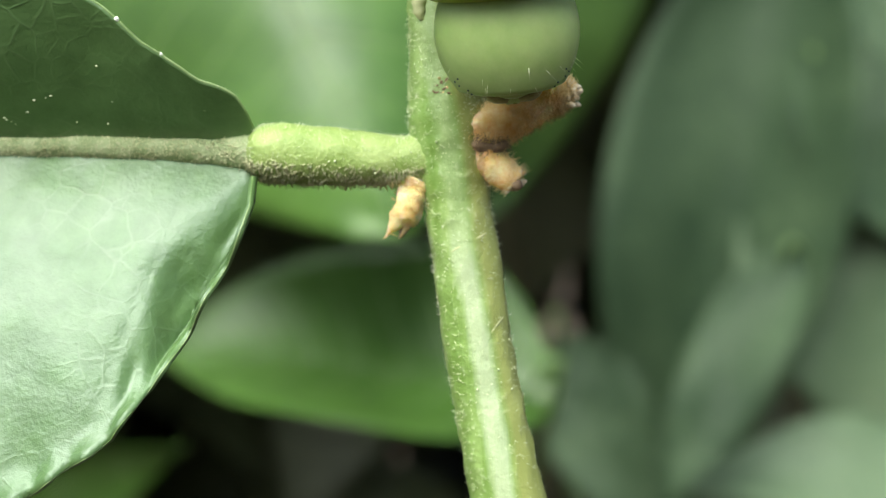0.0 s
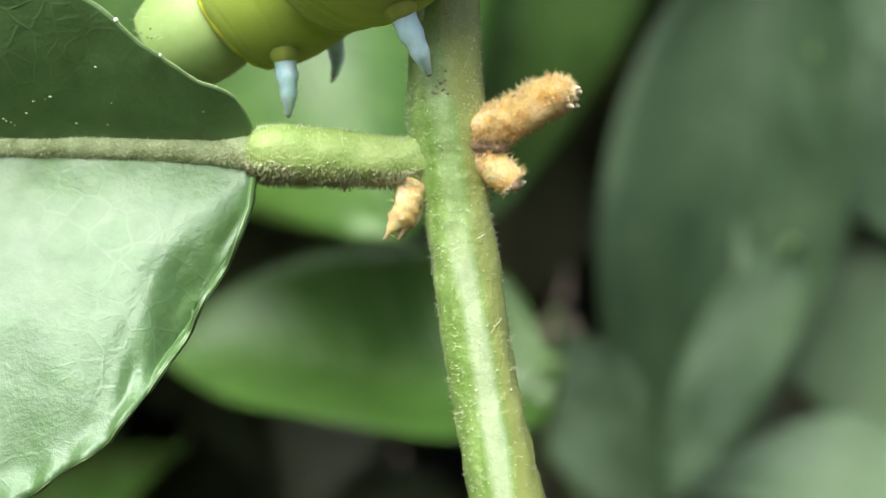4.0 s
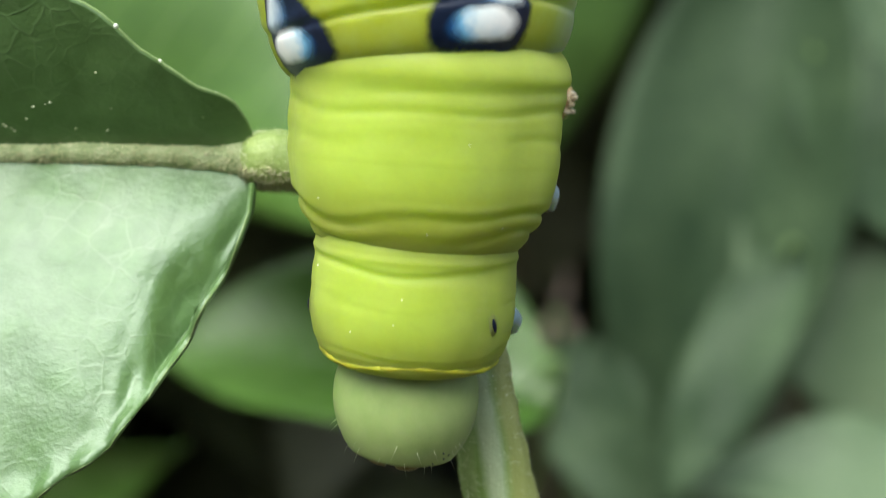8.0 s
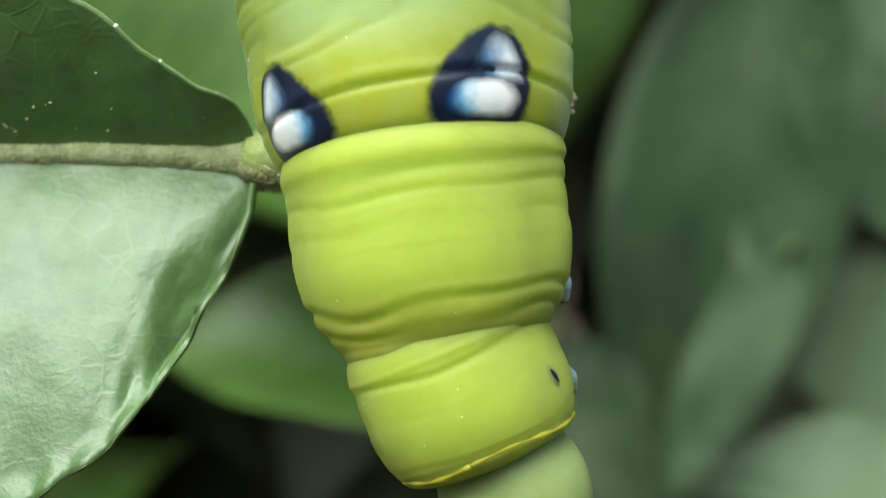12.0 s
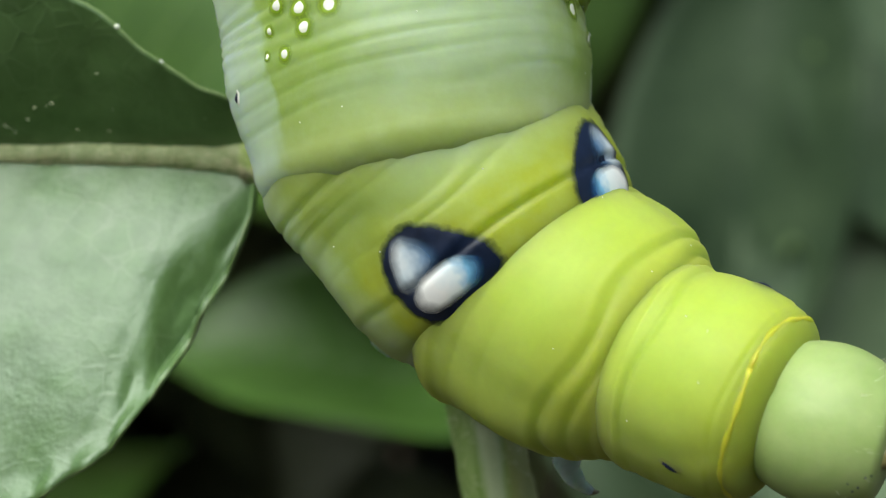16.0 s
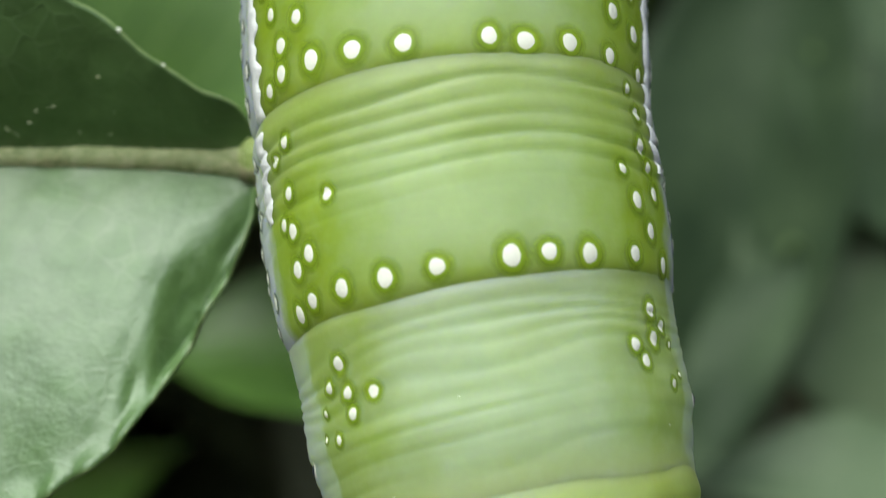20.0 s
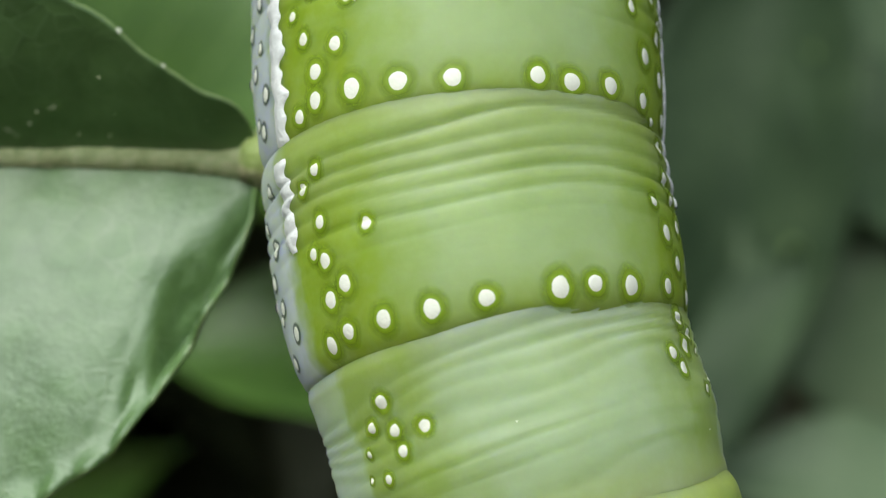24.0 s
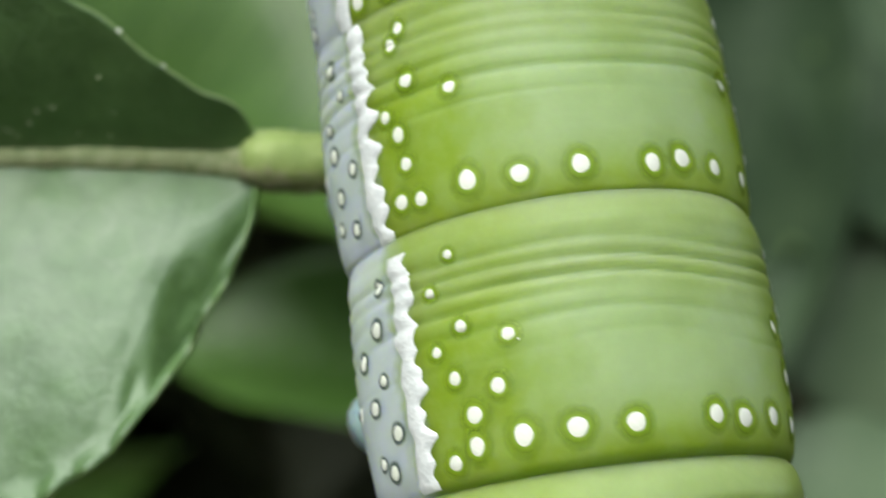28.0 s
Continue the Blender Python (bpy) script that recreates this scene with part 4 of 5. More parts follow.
def build_caterpillar():
    body = thing("caterpillar", "large yellow-green hawkmoth caterpillar with white spots and false eyes", "caterpillar", (0, 0, H))
    rings = [build_head(body)]
    for k in range(1, 13):
        mat = M_THORAX if k < 3 else M_META if k == 3 else M_FIRST if k == 4 else M_RING
        ring = part(NAMES[k], ring_mesh(k), mat, body)
        rnd = random.Random(40 + k)
        if k == 1:
            z0 = -LONG[k] / 2 * 1.03
            hem = [skin_point(k, 2 * math.pi * i / 60, z0 + 0.1 * math.sin(i * 0.42), -0.08) for i in range(61)]
            part("collar", tube(hem, [0.12 + 0.03 * math.sin(i * 1.7) for i in range(61)], 10), M_COLLAR, ring, "thin bright yellow hem over the head")
        if k in (1, 2):
            for sd in (-1, 1):
                add_leg(ring, k, sd, -0.6, 2.2 + 0.3 * k, 0.48 + 0.06 * k, (M_LEG, M_CLAW))
        if k == 3:
            build_metathorax(ring, k)
        if 1 <= k <= 4:
            for _ in range(4):
                a, z = radians(rnd.uniform(-75, 75)) * GIRTH[k], rnd.uniform(-0.38, 0.38) * LONG[k]
                part("pimple", patch(k, oval(a, z, 0.03, 0.03, 0, 8), 0.03, 0.015, 2), M_DOT, ring)
        if k in (1, 4, 5, 6, 7, 8, 9, 10, 11):
            for sd in (-1, 1):
                r = GIRTH[k]
                phi = 68 if k == 1 else 100 if k > 4 else 88
                big = 1.5 if k == 1 else 1.0
                bm = patch(k, oval(sd * radians(phi) * r, -0.1 * LONG[k], 0.16 * big, 0.34 * big, 20 * sd), 0.02, 0.03 if k > 1 else 0.01, 3, None, 0)
                patch(k, oval(sd * radians(phi) * r, -0.1 * LONG[k], 0.10, 0.22 * big, 25 * sd), 0.08, 0.03, 2, bm, 1)
                part("spiracle", bm, [M_DOT if k > 3 else M_THORAX, M_BLACK], ring, "small dark breathing hole")
        if k == 4:
            for sd in (-1, 1):
                for phi, s, size in ((52, 0.33, 0.25), (58, 0.24, 0.2), (51, 0.17, 0.24), (41, 0.17, 0.24), (48, 0.06, 0.22), (57, -0.04, 0.17), (63, 0.14, 0.12), (65, 0.02, 0.1)):
                    add_spot(ring, k, sd * (phi + rnd.uniform(-2, 2)), s + rnd.uniform(-0.02, 0.02), size, False, rnd)
        if 5 <= k <= 11:
            for sd in (-1, 1):
                for phi, s, size in (((6.5, -0.405, 0.36), (17, -0.40, 0.37), (30.5, -0.40, 0.36), (46, -0.41, 0.30)) if sd > 0 else ((13.5, -0.405, 0.37), (29, -0.40, 0.38), (43, -0.40, 0.36), (55, -0.41, 0.30))):
                    add_spot(ring, k, sd * (phi + rnd.uniform(-1.5, 1.5)), s + rnd.uniform(-0.012, 0.012), size * rnd.uniform(0.82, 0.97), False, rnd)
                for phi, s, size in ((49, -0.17, 0.27), (44, 0.03, 0.2), (57, -0.26, 0.25), (60, -0.08, 0.22), (57, 0.12, 0.22), (62, 0.02, 0.2), (60, 0.3, 0.2), (55, 0.4, 0.18), (63, -0.42, 0.26)):
                    if rnd.random() < 0.9:
                        add_spot(ring, k, sd * (phi + rnd.uniform(-3, 3)), s + rnd.uniform(-0.03, 0.03), size * rnd.uniform(0.95, 1.25), False, rnd)
                for s in (-0.42, -0.33, -0.22, -0.12, 0.0, 0.12, 0.25, 0.38):
                    add_spot(ring, k, sd * rnd.uniform(80, 94), s + rnd.uniform(-0.03, 0.03), rnd.uniform(0.17, 0.28), True, rnd)
                # scalloped white line of fused spots
                r = GIRTH[k]
                l = LONG[k]
                up, dn = [], []
                start = 0.05 if k == 5 else -0.53  # the foremost ring bears only half of it
                for i in range(60):
                    z = start * l + (0.50 - start) * l * i / 59
                    scallop = 1.3 * abs(math.sin(z * 2.1 + k)) + 4.5 * noise.noise(Vector((z * 1.7, 3.0 * k, sd)))
                    thin = 0.35 + 0.65 * min(1.0, (i + 2) / 10) if k == 5 else 1.0
                    mid = 72.5 + 1.5 * noise.noise(Vector((z * 0.6, k, 5.0)))
                    up.append((sd * r * radians(mid - thin * (3.0 + scallop)), z))
                    dn.append((sd * r * radians(mid + thin * (3.6 + 2.5 * noise.noise(Vector((z * 1.3, k, 9.0 + sd))))), z))
                bm = bmesh.new()
                strip = []
                for a, b in zip(up, dn):
                    strip.append([bm.verts.new(skin_point(k, (a[0] + (b[0] - a[0]) * f) / r, a[1], h) * MM) for f, h in ((0, -0.03), (0.12, 0.05), (0.5, 0.07), (0.88, 0.05), (1, -0.03))])
                for a, b in zip(strip, strip[1:]):
                    for q in range(4):
                        bm.faces.new((a[q], a[q + 1], b[q + 1], b[q]))
                part("lateral_line", bm, M_LINE, ring, "scalloped white line")
        if k == 6:  # a pimple on the flank, on which the lens is focused
            bm = bmesh.new()
            bmesh.ops.create_icosphere(bm, subdivisions=2, radius=0.05 * MM)
            pimple = part("pimple", bm, M_DOT, ring)
            pimple.location = skin_point(k, radians(-40), 0.0) * MM
            cam.data.dof.focus_object = pimple
        if 6 <= k <= 9 or k == 12:
            for sd in (-1, 1):
                add_proleg(ring, k, sd, 0.0)
        rings.append(ring)
    return rings


rings = build_caterpillar()


# ---- what moves ----
def motions():
    rows = [[] for _ in rings]

    def spine(t, roll, *joints):
        """Rings laid between the joints of the body's axis (mm), rolled about it."""
        pts = [Vector(j) for j in joints]
        for k in range(len(rings)):
            a, b = pts[k], pts[k + 1]
            z = (pts[min(k + 2, len(pts) - 1)] - pts[max(k - 1, 0)]).normalized() * 0.6 + (b - a).normalized()
            z.normalize()
            fade = min(max((7 - k) / 4, 0.0), 1.0) if abs(roll) > 40 else min(max((12 - k) / 6, 0.0), 1.0)
            back = Vector((0, -1, 0))
            back = (back - z * back.dot(z)).normalized()
            back.rotate(Matrix.Rotation(radians(roll * fade), 3, z))
            x = z.cross(back)
            m = Matrix((-x, -back, z)).transposed()
            if m.determinant() < 0:
                m = Matrix((x, -back, z)).transposed()
            rows[k].append((t, Matrix.Translation((a + b) * 0.5 * MM) @ m.to_4x4()))

    # spine rows begin
    spine(0.0, 0, (2.9, -4.1, 6.6), (2.5, -5.4, 11.1), (2.0, -6.2, 15.5), (1.3, -6.9, 21.5), (0.8, -4.0, 29.6), (0.6, -2.3, 36.9), (0.5, -0.6, 44.7), (0.4, 1.3, 52.9), (0.3, 3.5, 61.0), (0.3, 5.8, 68.8), (0.3, 8.2, 76.5), (0.3, 10.6, 83.6), (0.3, 13.4, 89.8), (0.3, 16.4, 94.2))
    spine(0.4, 0, (2.3, -4.1, 6.9), (2.1, -5.4, 11.4), (1.8, -6.2, 15.8), (1.2, -6.9, 21.5), (0.8, -4.0, 29.6), (0.6, -2.3, 36.9), (0.4, -0.6, 44.7), (0.4, 1.3, 52.9), (0.3, 3.5, 61.0), (0.3, 5.8, 68.9), (0.3, 8.2, 76.5), (0.3, 10.6, 83.6), (0.3, 13.4, 89.8), (0.3, 16.4, 94.3))
    spine(0.8, 0, (-0.9, -4.1, 6.2), (-0.9, -5.5, 10.7), (-0.3, -6.2, 14.6), (0.1, -7.0, 20.2), (0.2, -4.3, 28.3), (0.3, -2.6, 35.7), (0.3, -0.9, 43.5), (0.3, 1.0, 51.7), (0.3, 3.2, 59.8), (0.3, 5.5, 67.6), (0.3, 7.8, 75.3), (0.3, 10.3, 82.4), (0.3, 13.1, 88.6), (0.3, 16.1, 93.0))
    spine(1.0, -5, (-3.4, -4.2, 5.6), (-3.7, -5.5, 10.1), (-2.2, -6.3, 14.2), (-0.8, -7.0, 19.5), (-0.3, -4.4, 27.7), (-0.0, -2.8, 35.0), (0.1, -1.1, 42.9), (0.2, 0.8, 51.0), (0.2, 3.0, 59.1), (0.3, 5.3, 67.0), (0.3, 7.7, 74.7), (0.3, 10.1, 81.7), (0.3, 12.9, 87.9), (0.3, 15.9, 92.4))
    spine(1.2, -15, (-5.0, -4.2, 6.0), (-5.7, -5.7, 9.4), (-4.3, -6.3, 12.9), (-1.9, -7.1, 18.0), (-0.9, -4.7, 26.2), (-0.4, -3.1, 33.5), (-0.1, -1.5, 41.4), (0.1, 0.4, 49.5), (0.2, 2.6, 57.6), (0.2, 4.9, 65.5), (0.3, 7.3, 73.2), (0.3, 9.7, 80.2), (0.3, 12.5, 86.4), (0.3, 15.5, 90.9))
    spine(1.6, -35, (-5.4, -4.0, 6.0), (-6.0, -5.0, 9.7), (-3.3, -6.0, 12.3), (-0.6, -7.2, 16.9), (-0.2, -5.0, 25.2), (0.0, -3.4, 32.6), (0.2, -1.8, 40.4), (0.2, 0.2, 48.6), (0.3, 2.3, 56.7), (0.3, 4.6, 64.6), (0.3, 7.0, 72.2), (0.3, 9.4, 79.3), (0.3, 12.2, 85.5), (0.3, 15.3, 90.0))
    spine(2.0, -50, (-7.6, -0.5, 6.7), (-7.3, -1.5, 11.0), (-3.6, -4.0, 12.8), (-0.1, -7.2, 16.7), (0.1, -5.0, 25.0), (0.2, -3.5, 32.4), (0.2, -1.8, 40.2), (0.3, 0.1, 48.4), (0.3, 2.3, 56.5), (0.3, 4.6, 64.4), (0.3, 6.9, 72.0), (0.3, 9.4, 79.1), (0.3, 12.2, 85.3), (0.3, 15.2, 89.8))
    spine(2.4, -65, (-12.4, 2.0, 7.7), (-10.2, 2.0, 11.2), (-6.3, -0.6, 13.4), (-1.6, -5.6, 17.8), (-0.8, -4.7, 26.0), (-0.3, -3.5, 32.6), (0.0, -2.0, 40.0), (0.1, -0.1, 47.6), (0.2, 2.0, 55.7), (0.2, 4.4, 63.6), (0.3, 6.7, 71.2), (0.3, 9.2, 78.3), (0.3, 12.0, 84.5), (0.3, 15.0, 89.0))
    spine(2.8, -68, (-15.1, 3.0, 7.2), (-11.1, 3.0, 9.8), (-7.0, 0.9, 12.4), (-2.1, -4.5, 16.3), (-1.0, -4.7, 25.1), (-0.4, -3.9, 31.4), (-0.1, -2.4, 38.6), (0.1, -0.5, 45.9), (0.2, 1.6, 54.1), (0.2, 3.9, 61.9), (0.3, 6.3, 69.6), (0.3, 8.7, 76.7), (0.3, 11.5, 82.9), (0.3, 14.5, 87.3))
    spine(3.0, -68, (-15.3, 3.0, 7.3), (-11.2, 3.0, 9.9), (-7.1, 0.9, 12.5), (-2.2, -4.4, 16.3), (-1.1, -4.7, 25.1), (-0.4, -3.9, 31.4), (-0.1, -2.4, 38.6), (0.1, -0.5, 45.9), (0.2, 1.6, 54.1), (0.2, 3.9, 61.9), (0.3, 6.3, 69.6), (0.3, 8.7, 76.7), (0.3, 11.5, 82.9), (0.3, 14.5, 87.3))
    spine(3.2, -78, (-14.5, 3.0, 9.2), (-10.6, 3.0, 11.7), (-6.4, 0.8, 13.6), (-1.8, -4.6, 16.3), (-1.3, -4.7, 24.7), (-0.6, -3.8, 31.2), (-0.2, -2.4, 38.5), (0.0, -0.5, 46.0), (0.2, 1.6, 54.2), (0.2, 3.9, 62.0), (0.3, 6.3, 69.7), (0.3, 8.7, 76.8), (0.3, 11.5, 83.0), (0.3, 14.6, 87.4))
    spine(3.5, -80, (-13.6, 3.0, 9.2), (-9.7, 3.0, 11.5), (-5.4, 0.9, 13.3), (-1.5, -4.6, 15.7), (-1.0, -4.7, 24.2), (-0.7, -3.9, 31.1), (-0.3, -2.4, 38.4), (-0.0, -0.5, 46.0), (0.1, 1.6, 54.1), (0.2, 3.9, 62.0), (0.2, 6.3, 69.6), (0.3, 8.7, 76.7), (0.3, 11.5, 82.9), (0.3, 14.6, 87.4))
    spine(4.5, -78, (-13.2, 3.0, 8.2), (-9.3, 3.0, 10.9), (-5.1, 0.9, 13.2), (-0.9, -4.6, 16.2), (-0.8, -4.7, 24.7), (-0.6, -3.8, 31.4), (-0.2, -2.3, 38.7), (0.0, -0.5, 46.2), (0.2, 1.7, 54.4), (0.2, 4.0, 62.2), (0.3, 6.4, 69.9), (0.3, 8.8, 77.0), (0.3, 11.6, 83.2), (0.3, 14.6, 87.6))
    spine(5.5, -75, (-14.4, 3.0, 8.9), (-10.6, 3.0, 11.3), (-6.3, 0.9, 13.2), (-1.5, -4.4, 15.6), (-1.0, -4.6, 24.2), (-0.7, -3.8, 31.2), (-0.3, -2.4, 38.6), (-0.0, -0.5, 46.2), (0.1, 1.7, 54.3), (0.2, 4.0, 62.2), (0.2, 6.3, 69.8), (0.3, 8.8, 76.9), (0.3, 11.6, 83.1), (0.3, 14.6, 87.6))
    spine(5.8, -80, (-13.9, 2.5, 9.2), (-10.7, 2.5, 11.5), (-6.4, 0.3, 13.1), (-1.8, -4.9, 15.7), (-1.1, -4.8, 24.2), (-0.7, -3.9, 31.1), (-0.2, -2.4, 38.5), (-0.0, -0.5, 46.1), (0.1, 1.6, 54.2), (0.2, 3.9, 62.0), (0.3, 6.3, 69.7), (0.3, 8.7, 76.8), (0.3, 11.5, 83.0), (0.3, 14.6, 87.4))
    spine(6.0, -92, (-11.1, 0.0, 8.6), (-10.0, 1.0, 11.8), (-6.2, -1.5, 13.0), (-2.3, -5.0, 15.7), (-1.5, -4.8, 24.2), (-0.7, -3.9, 30.9), (-0.2, -2.4, 38.4), (0.0, -0.5, 46.1), (0.1, 1.6, 54.2), (0.2, 3.9, 62.1), (0.3, 6.3, 69.7), (0.3, 8.7, 76.8), (0.3, 11.6, 83.0), (0.3, 14.6, 87.5))
    spine(6.2, -60, (-8.7, -4.2, 5.7), (-8.5, -5.7, 8.8), (-5.6, -6.4, 11.1), (-2.1, -7.3, 13.9), (-1.0, -5.6, 22.3), (-0.4, -4.2, 29.6), (-0.1, -2.6, 37.4), (0.1, -0.7, 45.6), (0.2, 1.5, 53.7), (0.2, 3.8, 61.6), (0.3, 6.2, 69.2), (0.3, 8.6, 76.3), (0.3, 11.4, 82.5), (0.3, 14.5, 87.0))
    spine(6.4, -20, (-6.5, -4.4, 1.5), (-5.8, -5.6, 6.0), (-3.5, -6.4, 10.3), (-1.2, -7.2, 16.1), (-0.5, -5.1, 24.4), (-0.2, -3.6, 31.7), (0.0, -2.0, 39.6), (0.2, -0.1, 47.7), (0.2, 2.1, 55.9), (0.3, 4.4, 63.7), (0.3, 6.8, 71.4), (0.3, 9.2, 78.4), (0.3, 12.0, 84.6), (0.3, 15.0, 89.1))
    spine(6.7, 0, (-2.2, -4.5, 0.6), (-3.0, -5.9, 4.8), (-3.3, -6.6, 8.9), (-2.2, -7.3, 14.6), (-1.0, -5.5, 22.9), (-0.4, -4.0, 30.2), (-0.1, -2.4, 38.1), (0.1, -0.5, 46.2), (0.2, 1.7, 54.4), (0.2, 4.0, 62.2), (0.3, 6.4, 69.9), (0.3, 8.8, 77.0), (0.3, 11.6, 83.1), (0.3, 14.6, 87.6))
    spine(7.0, 3, (1.7, -4.6, -1.5), (1.1, -5.9, 3.0), (-0.2, -6.6, 7.7), (-0.9, -7.4, 13.7), (-0.3, -7.8, 20.9), (-0.0, -5.1, 27.9), (0.1, -3.2, 35.6), (0.2, -1.2, 43.8), (0.2, 1.0, 51.9), (0.3, 3.3, 59.8), (0.3, 5.7, 67.4), (0.3, 8.1, 74.5), (0.3, 10.9, 80.7), (0.3, 14.0, 85.2))
    spine(7.3, 0, (3.1, -4.7, -2.9), (2.0, -6.1, 1.5), (0.7, -6.8, 5.9), (-0.9, -7.5, 11.4), (-0.7, -7.9, 18.6), (-0.0, -5.6, 25.7), (0.1, -3.8, 33.5), (0.2, -1.8, 41.6), (0.2, 0.4, 49.7), (0.3, 2.7, 57.6), (0.3, 5.1, 65.2), (0.3, 7.5, 72.3), (0.3, 10.3, 78.5), (0.3, 13.4, 83.0))
    spine(7.7, -12, (-0.5, -4.9, -5.5), (-0.6, -6.3, -1.0), (-1.0, -6.9, 3.3), (-0.9, -7.6, 9.4), (-1.5, -8.0, 16.9), (-0.5, -5.9, 24.0), (-0.1, -4.2, 31.8), (0.1, -2.2, 40.0), (0.2, -0.0, 48.1), (0.2, 2.3, 56.0), (0.3, 4.6, 63.6), (0.3, 7.1, 70.7), (0.3, 9.9, 76.9), (0.3, 12.9, 81.4))
    spine(8.0, -17, (-1.8, -5.1, -8.4), (-1.3, -6.5, -4.2), (-1.1, -7.1, 0.2), (-0.4, -7.8, 6.9), (-1.6, -8.1, 15.0), (-0.8, -6.3, 22.2), (-0.3, -4.6, 30.0), (-0.0, -2.7, 38.2), (0.1, -0.5, 46.3), (0.2, 1.8, 54.2), (0.2, 4.1, 61.8), (0.3, 6.6, 68.9), (0.3, 9.4, 75.1), (0.3, 12.4, 79.6))
    spine(8.2, -18, (-1.5, -5.0, -8.8), (-1.8, -6.5, -4.7), (-1.7, -7.1, -0.1), (-0.9, -7.8, 6.4), (-1.6, -8.2, 14.1), (-0.8, -6.5, 21.4), (-0.3, -4.9, 29.2), (-0.0, -2.9, 37.4), (0.1, -0.8, 45.5), (0.2, 1.5, 53.4), (0.2, 3.9, 61.0), (0.3, 6.4, 68.1), (0.3, 9.2, 74.3), (0.3, 12.2, 78.8))
    spine(8.5, -20, (-5.3, 1.0, -3.3), (-4.8, -3.3, -1.8), (-3.4, -7.0, 1.1), (-1.9, -7.8, 6.5), (-0.4, -8.2, 14.1), (-0.1, -6.5, 21.4), (0.1, -4.8, 29.3), (0.2, -2.9, 37.4), (0.2, -0.8, 45.6), (0.3, 1.6, 53.4), (0.3, 3.9, 61.1), (0.3, 6.4, 68.2), (0.3, 9.2, 74.3), (0.3, 12.2, 78.8))
    spine(9.0, -25, (-5.1, 2.0, 0.1), (-5.0, -2.0, 0.9), (-4.4, -6.8, 2.0), (-1.9, -7.4, 7.1), (-0.4, -7.6, 14.4), (-0.1, -6.0, 21.8), (0.1, -4.4, 29.6), (0.2, -2.5, 37.8), (0.2, -0.3, 45.9), (0.3, 2.0, 53.8), (0.3, 4.4, 61.4), (0.3, 6.8, 68.5), (0.3, 9.6, 74.7), (0.3, 12.7, 79.2))
    spine(9.3, -25, (-6.3, 1.0, 0.3), (-5.5, -3.0, 1.7), (-3.9, -7.0, 2.6), (-1.9, -7.5, 7.1), (-0.4, -7.6, 14.4), (-0.1, -6.0, 21.8), (0.1, -4.4, 29.6), (0.2, -2.5, 37.8), (0.2, -0.3, 45.9), (0.3, 2.0, 53.8), (0.3, 4.4, 61.4), (0.3, 6.8, 68.5), (0.3, 9.6, 74.7), (0.3, 12.7, 79.2))
    spine(9.7, -28, (-10.2, -4.6, -0.4), (-8.0, -6.0, 2.6), (-5.1, -6.7, 4.4), (-2.0, -7.4, 7.5), (-0.4, -7.6, 14.4), (-0.1, -6.0, 21.8), (0.1, -4.4, 29.6), (0.2, -2.5, 37.8), (0.2, -0.3, 45.9), (0.3, 2.0, 53.8), (0.3, 4.4, 61.4), (0.3, 6.8, 68.5), (0.3, 9.6, 74.7), (0.3, 12.7, 79.2))
    spine(10.0, -28, (-11.7, -4.9, -2.6), (-9.4, -6.1, 1.2), (-6.0, -6.7, 3.8), (-2.1, -7.4, 7.7), (-0.4, -7.6, 14.4), (-0.1, -6.0, 21.8), (0.1, -4.4, 29.6), (0.2, -2.5, 37.8), (0.2, -0.3, 45.9), (0.3, 2.0, 53.8), (0.3, 4.4, 61.4), (0.3, 6.8, 68.5), (0.3, 9.6, 74.7), (0.3, 12.7, 79.2))
    spine(10.1, -28, (-11.7, -4.9, -3.1), (-9.5, -6.1, 0.9), (-6.0, -6.7, 3.6), (-2.1, -7.4, 7.5), (-0.4, -7.6, 14.4), (-0.1, -6.0, 21.8), (0.1, -4.4, 29.6), (0.2, -2.5, 37.8), (0.2, -0.3, 45.9), (0.3, 2.0, 53.8), (0.3, 4.4, 61.4), (0.3, 6.8, 68.5), (0.3, 9.6, 74.7), (0.3, 12.7, 79.2))
    spine(10.5, -18, (-2.8, -5.0, -5.0), (-2.9, -6.4, -1.4), (-2.7, -7.0, 1.7), (-1.5, -7.4, 7.6), (-0.3, -7.5, 14.8), (-0.2, -6.0, 22.0), (0.0, -4.3, 29.8), (0.2, -2.4, 38.0), (0.2, -0.2, 46.1), (0.3, 2.1, 54.0), (0.3, 4.4, 61.6), (0.3, 6.9, 68.7), (0.3, 9.7, 74.9), (0.3, 12.7, 79.4))
    spine(11.0, -15, (0.6, -6.0, -8.9), (-0.2, -7.0, -4.3), (-0.4, -7.0, 0.1), (-0.3, -6.8, 6.9), (-1.0, -6.2, 14.6), (-0.4, -5.1, 22.0), (-0.1, -3.5, 29.9), (0.1, -1.6, 38.1), (0.2, 0.5, 46.2), (0.2, 2.8, 54.0), (0.3, 5.2, 61.7), (0.3, 7.6, 68.8), (0.3, 10.4, 75.0), (0.3, 13.5, 79.4))
    spine(11.3, -15, (1.7, -6.2, -10.3), (0.9, -7.3, -6.1), (-0.3, -7.3, -1.4), (-0.5, -7.1, 4.9), (-1.0, -6.6, 12.6), (-0.5, -5.5, 20.2), (-0.1, -4.0, 28.1), (0.1, -2.1, 36.3), (0.2, 0.0, 44.4), (0.2, 2.3, 52.3), (0.3, 4.7, 59.9), (0.3, 7.1, 67.0), (0.3, 9.9, 73.2), (0.3, 13.0, 77.7))
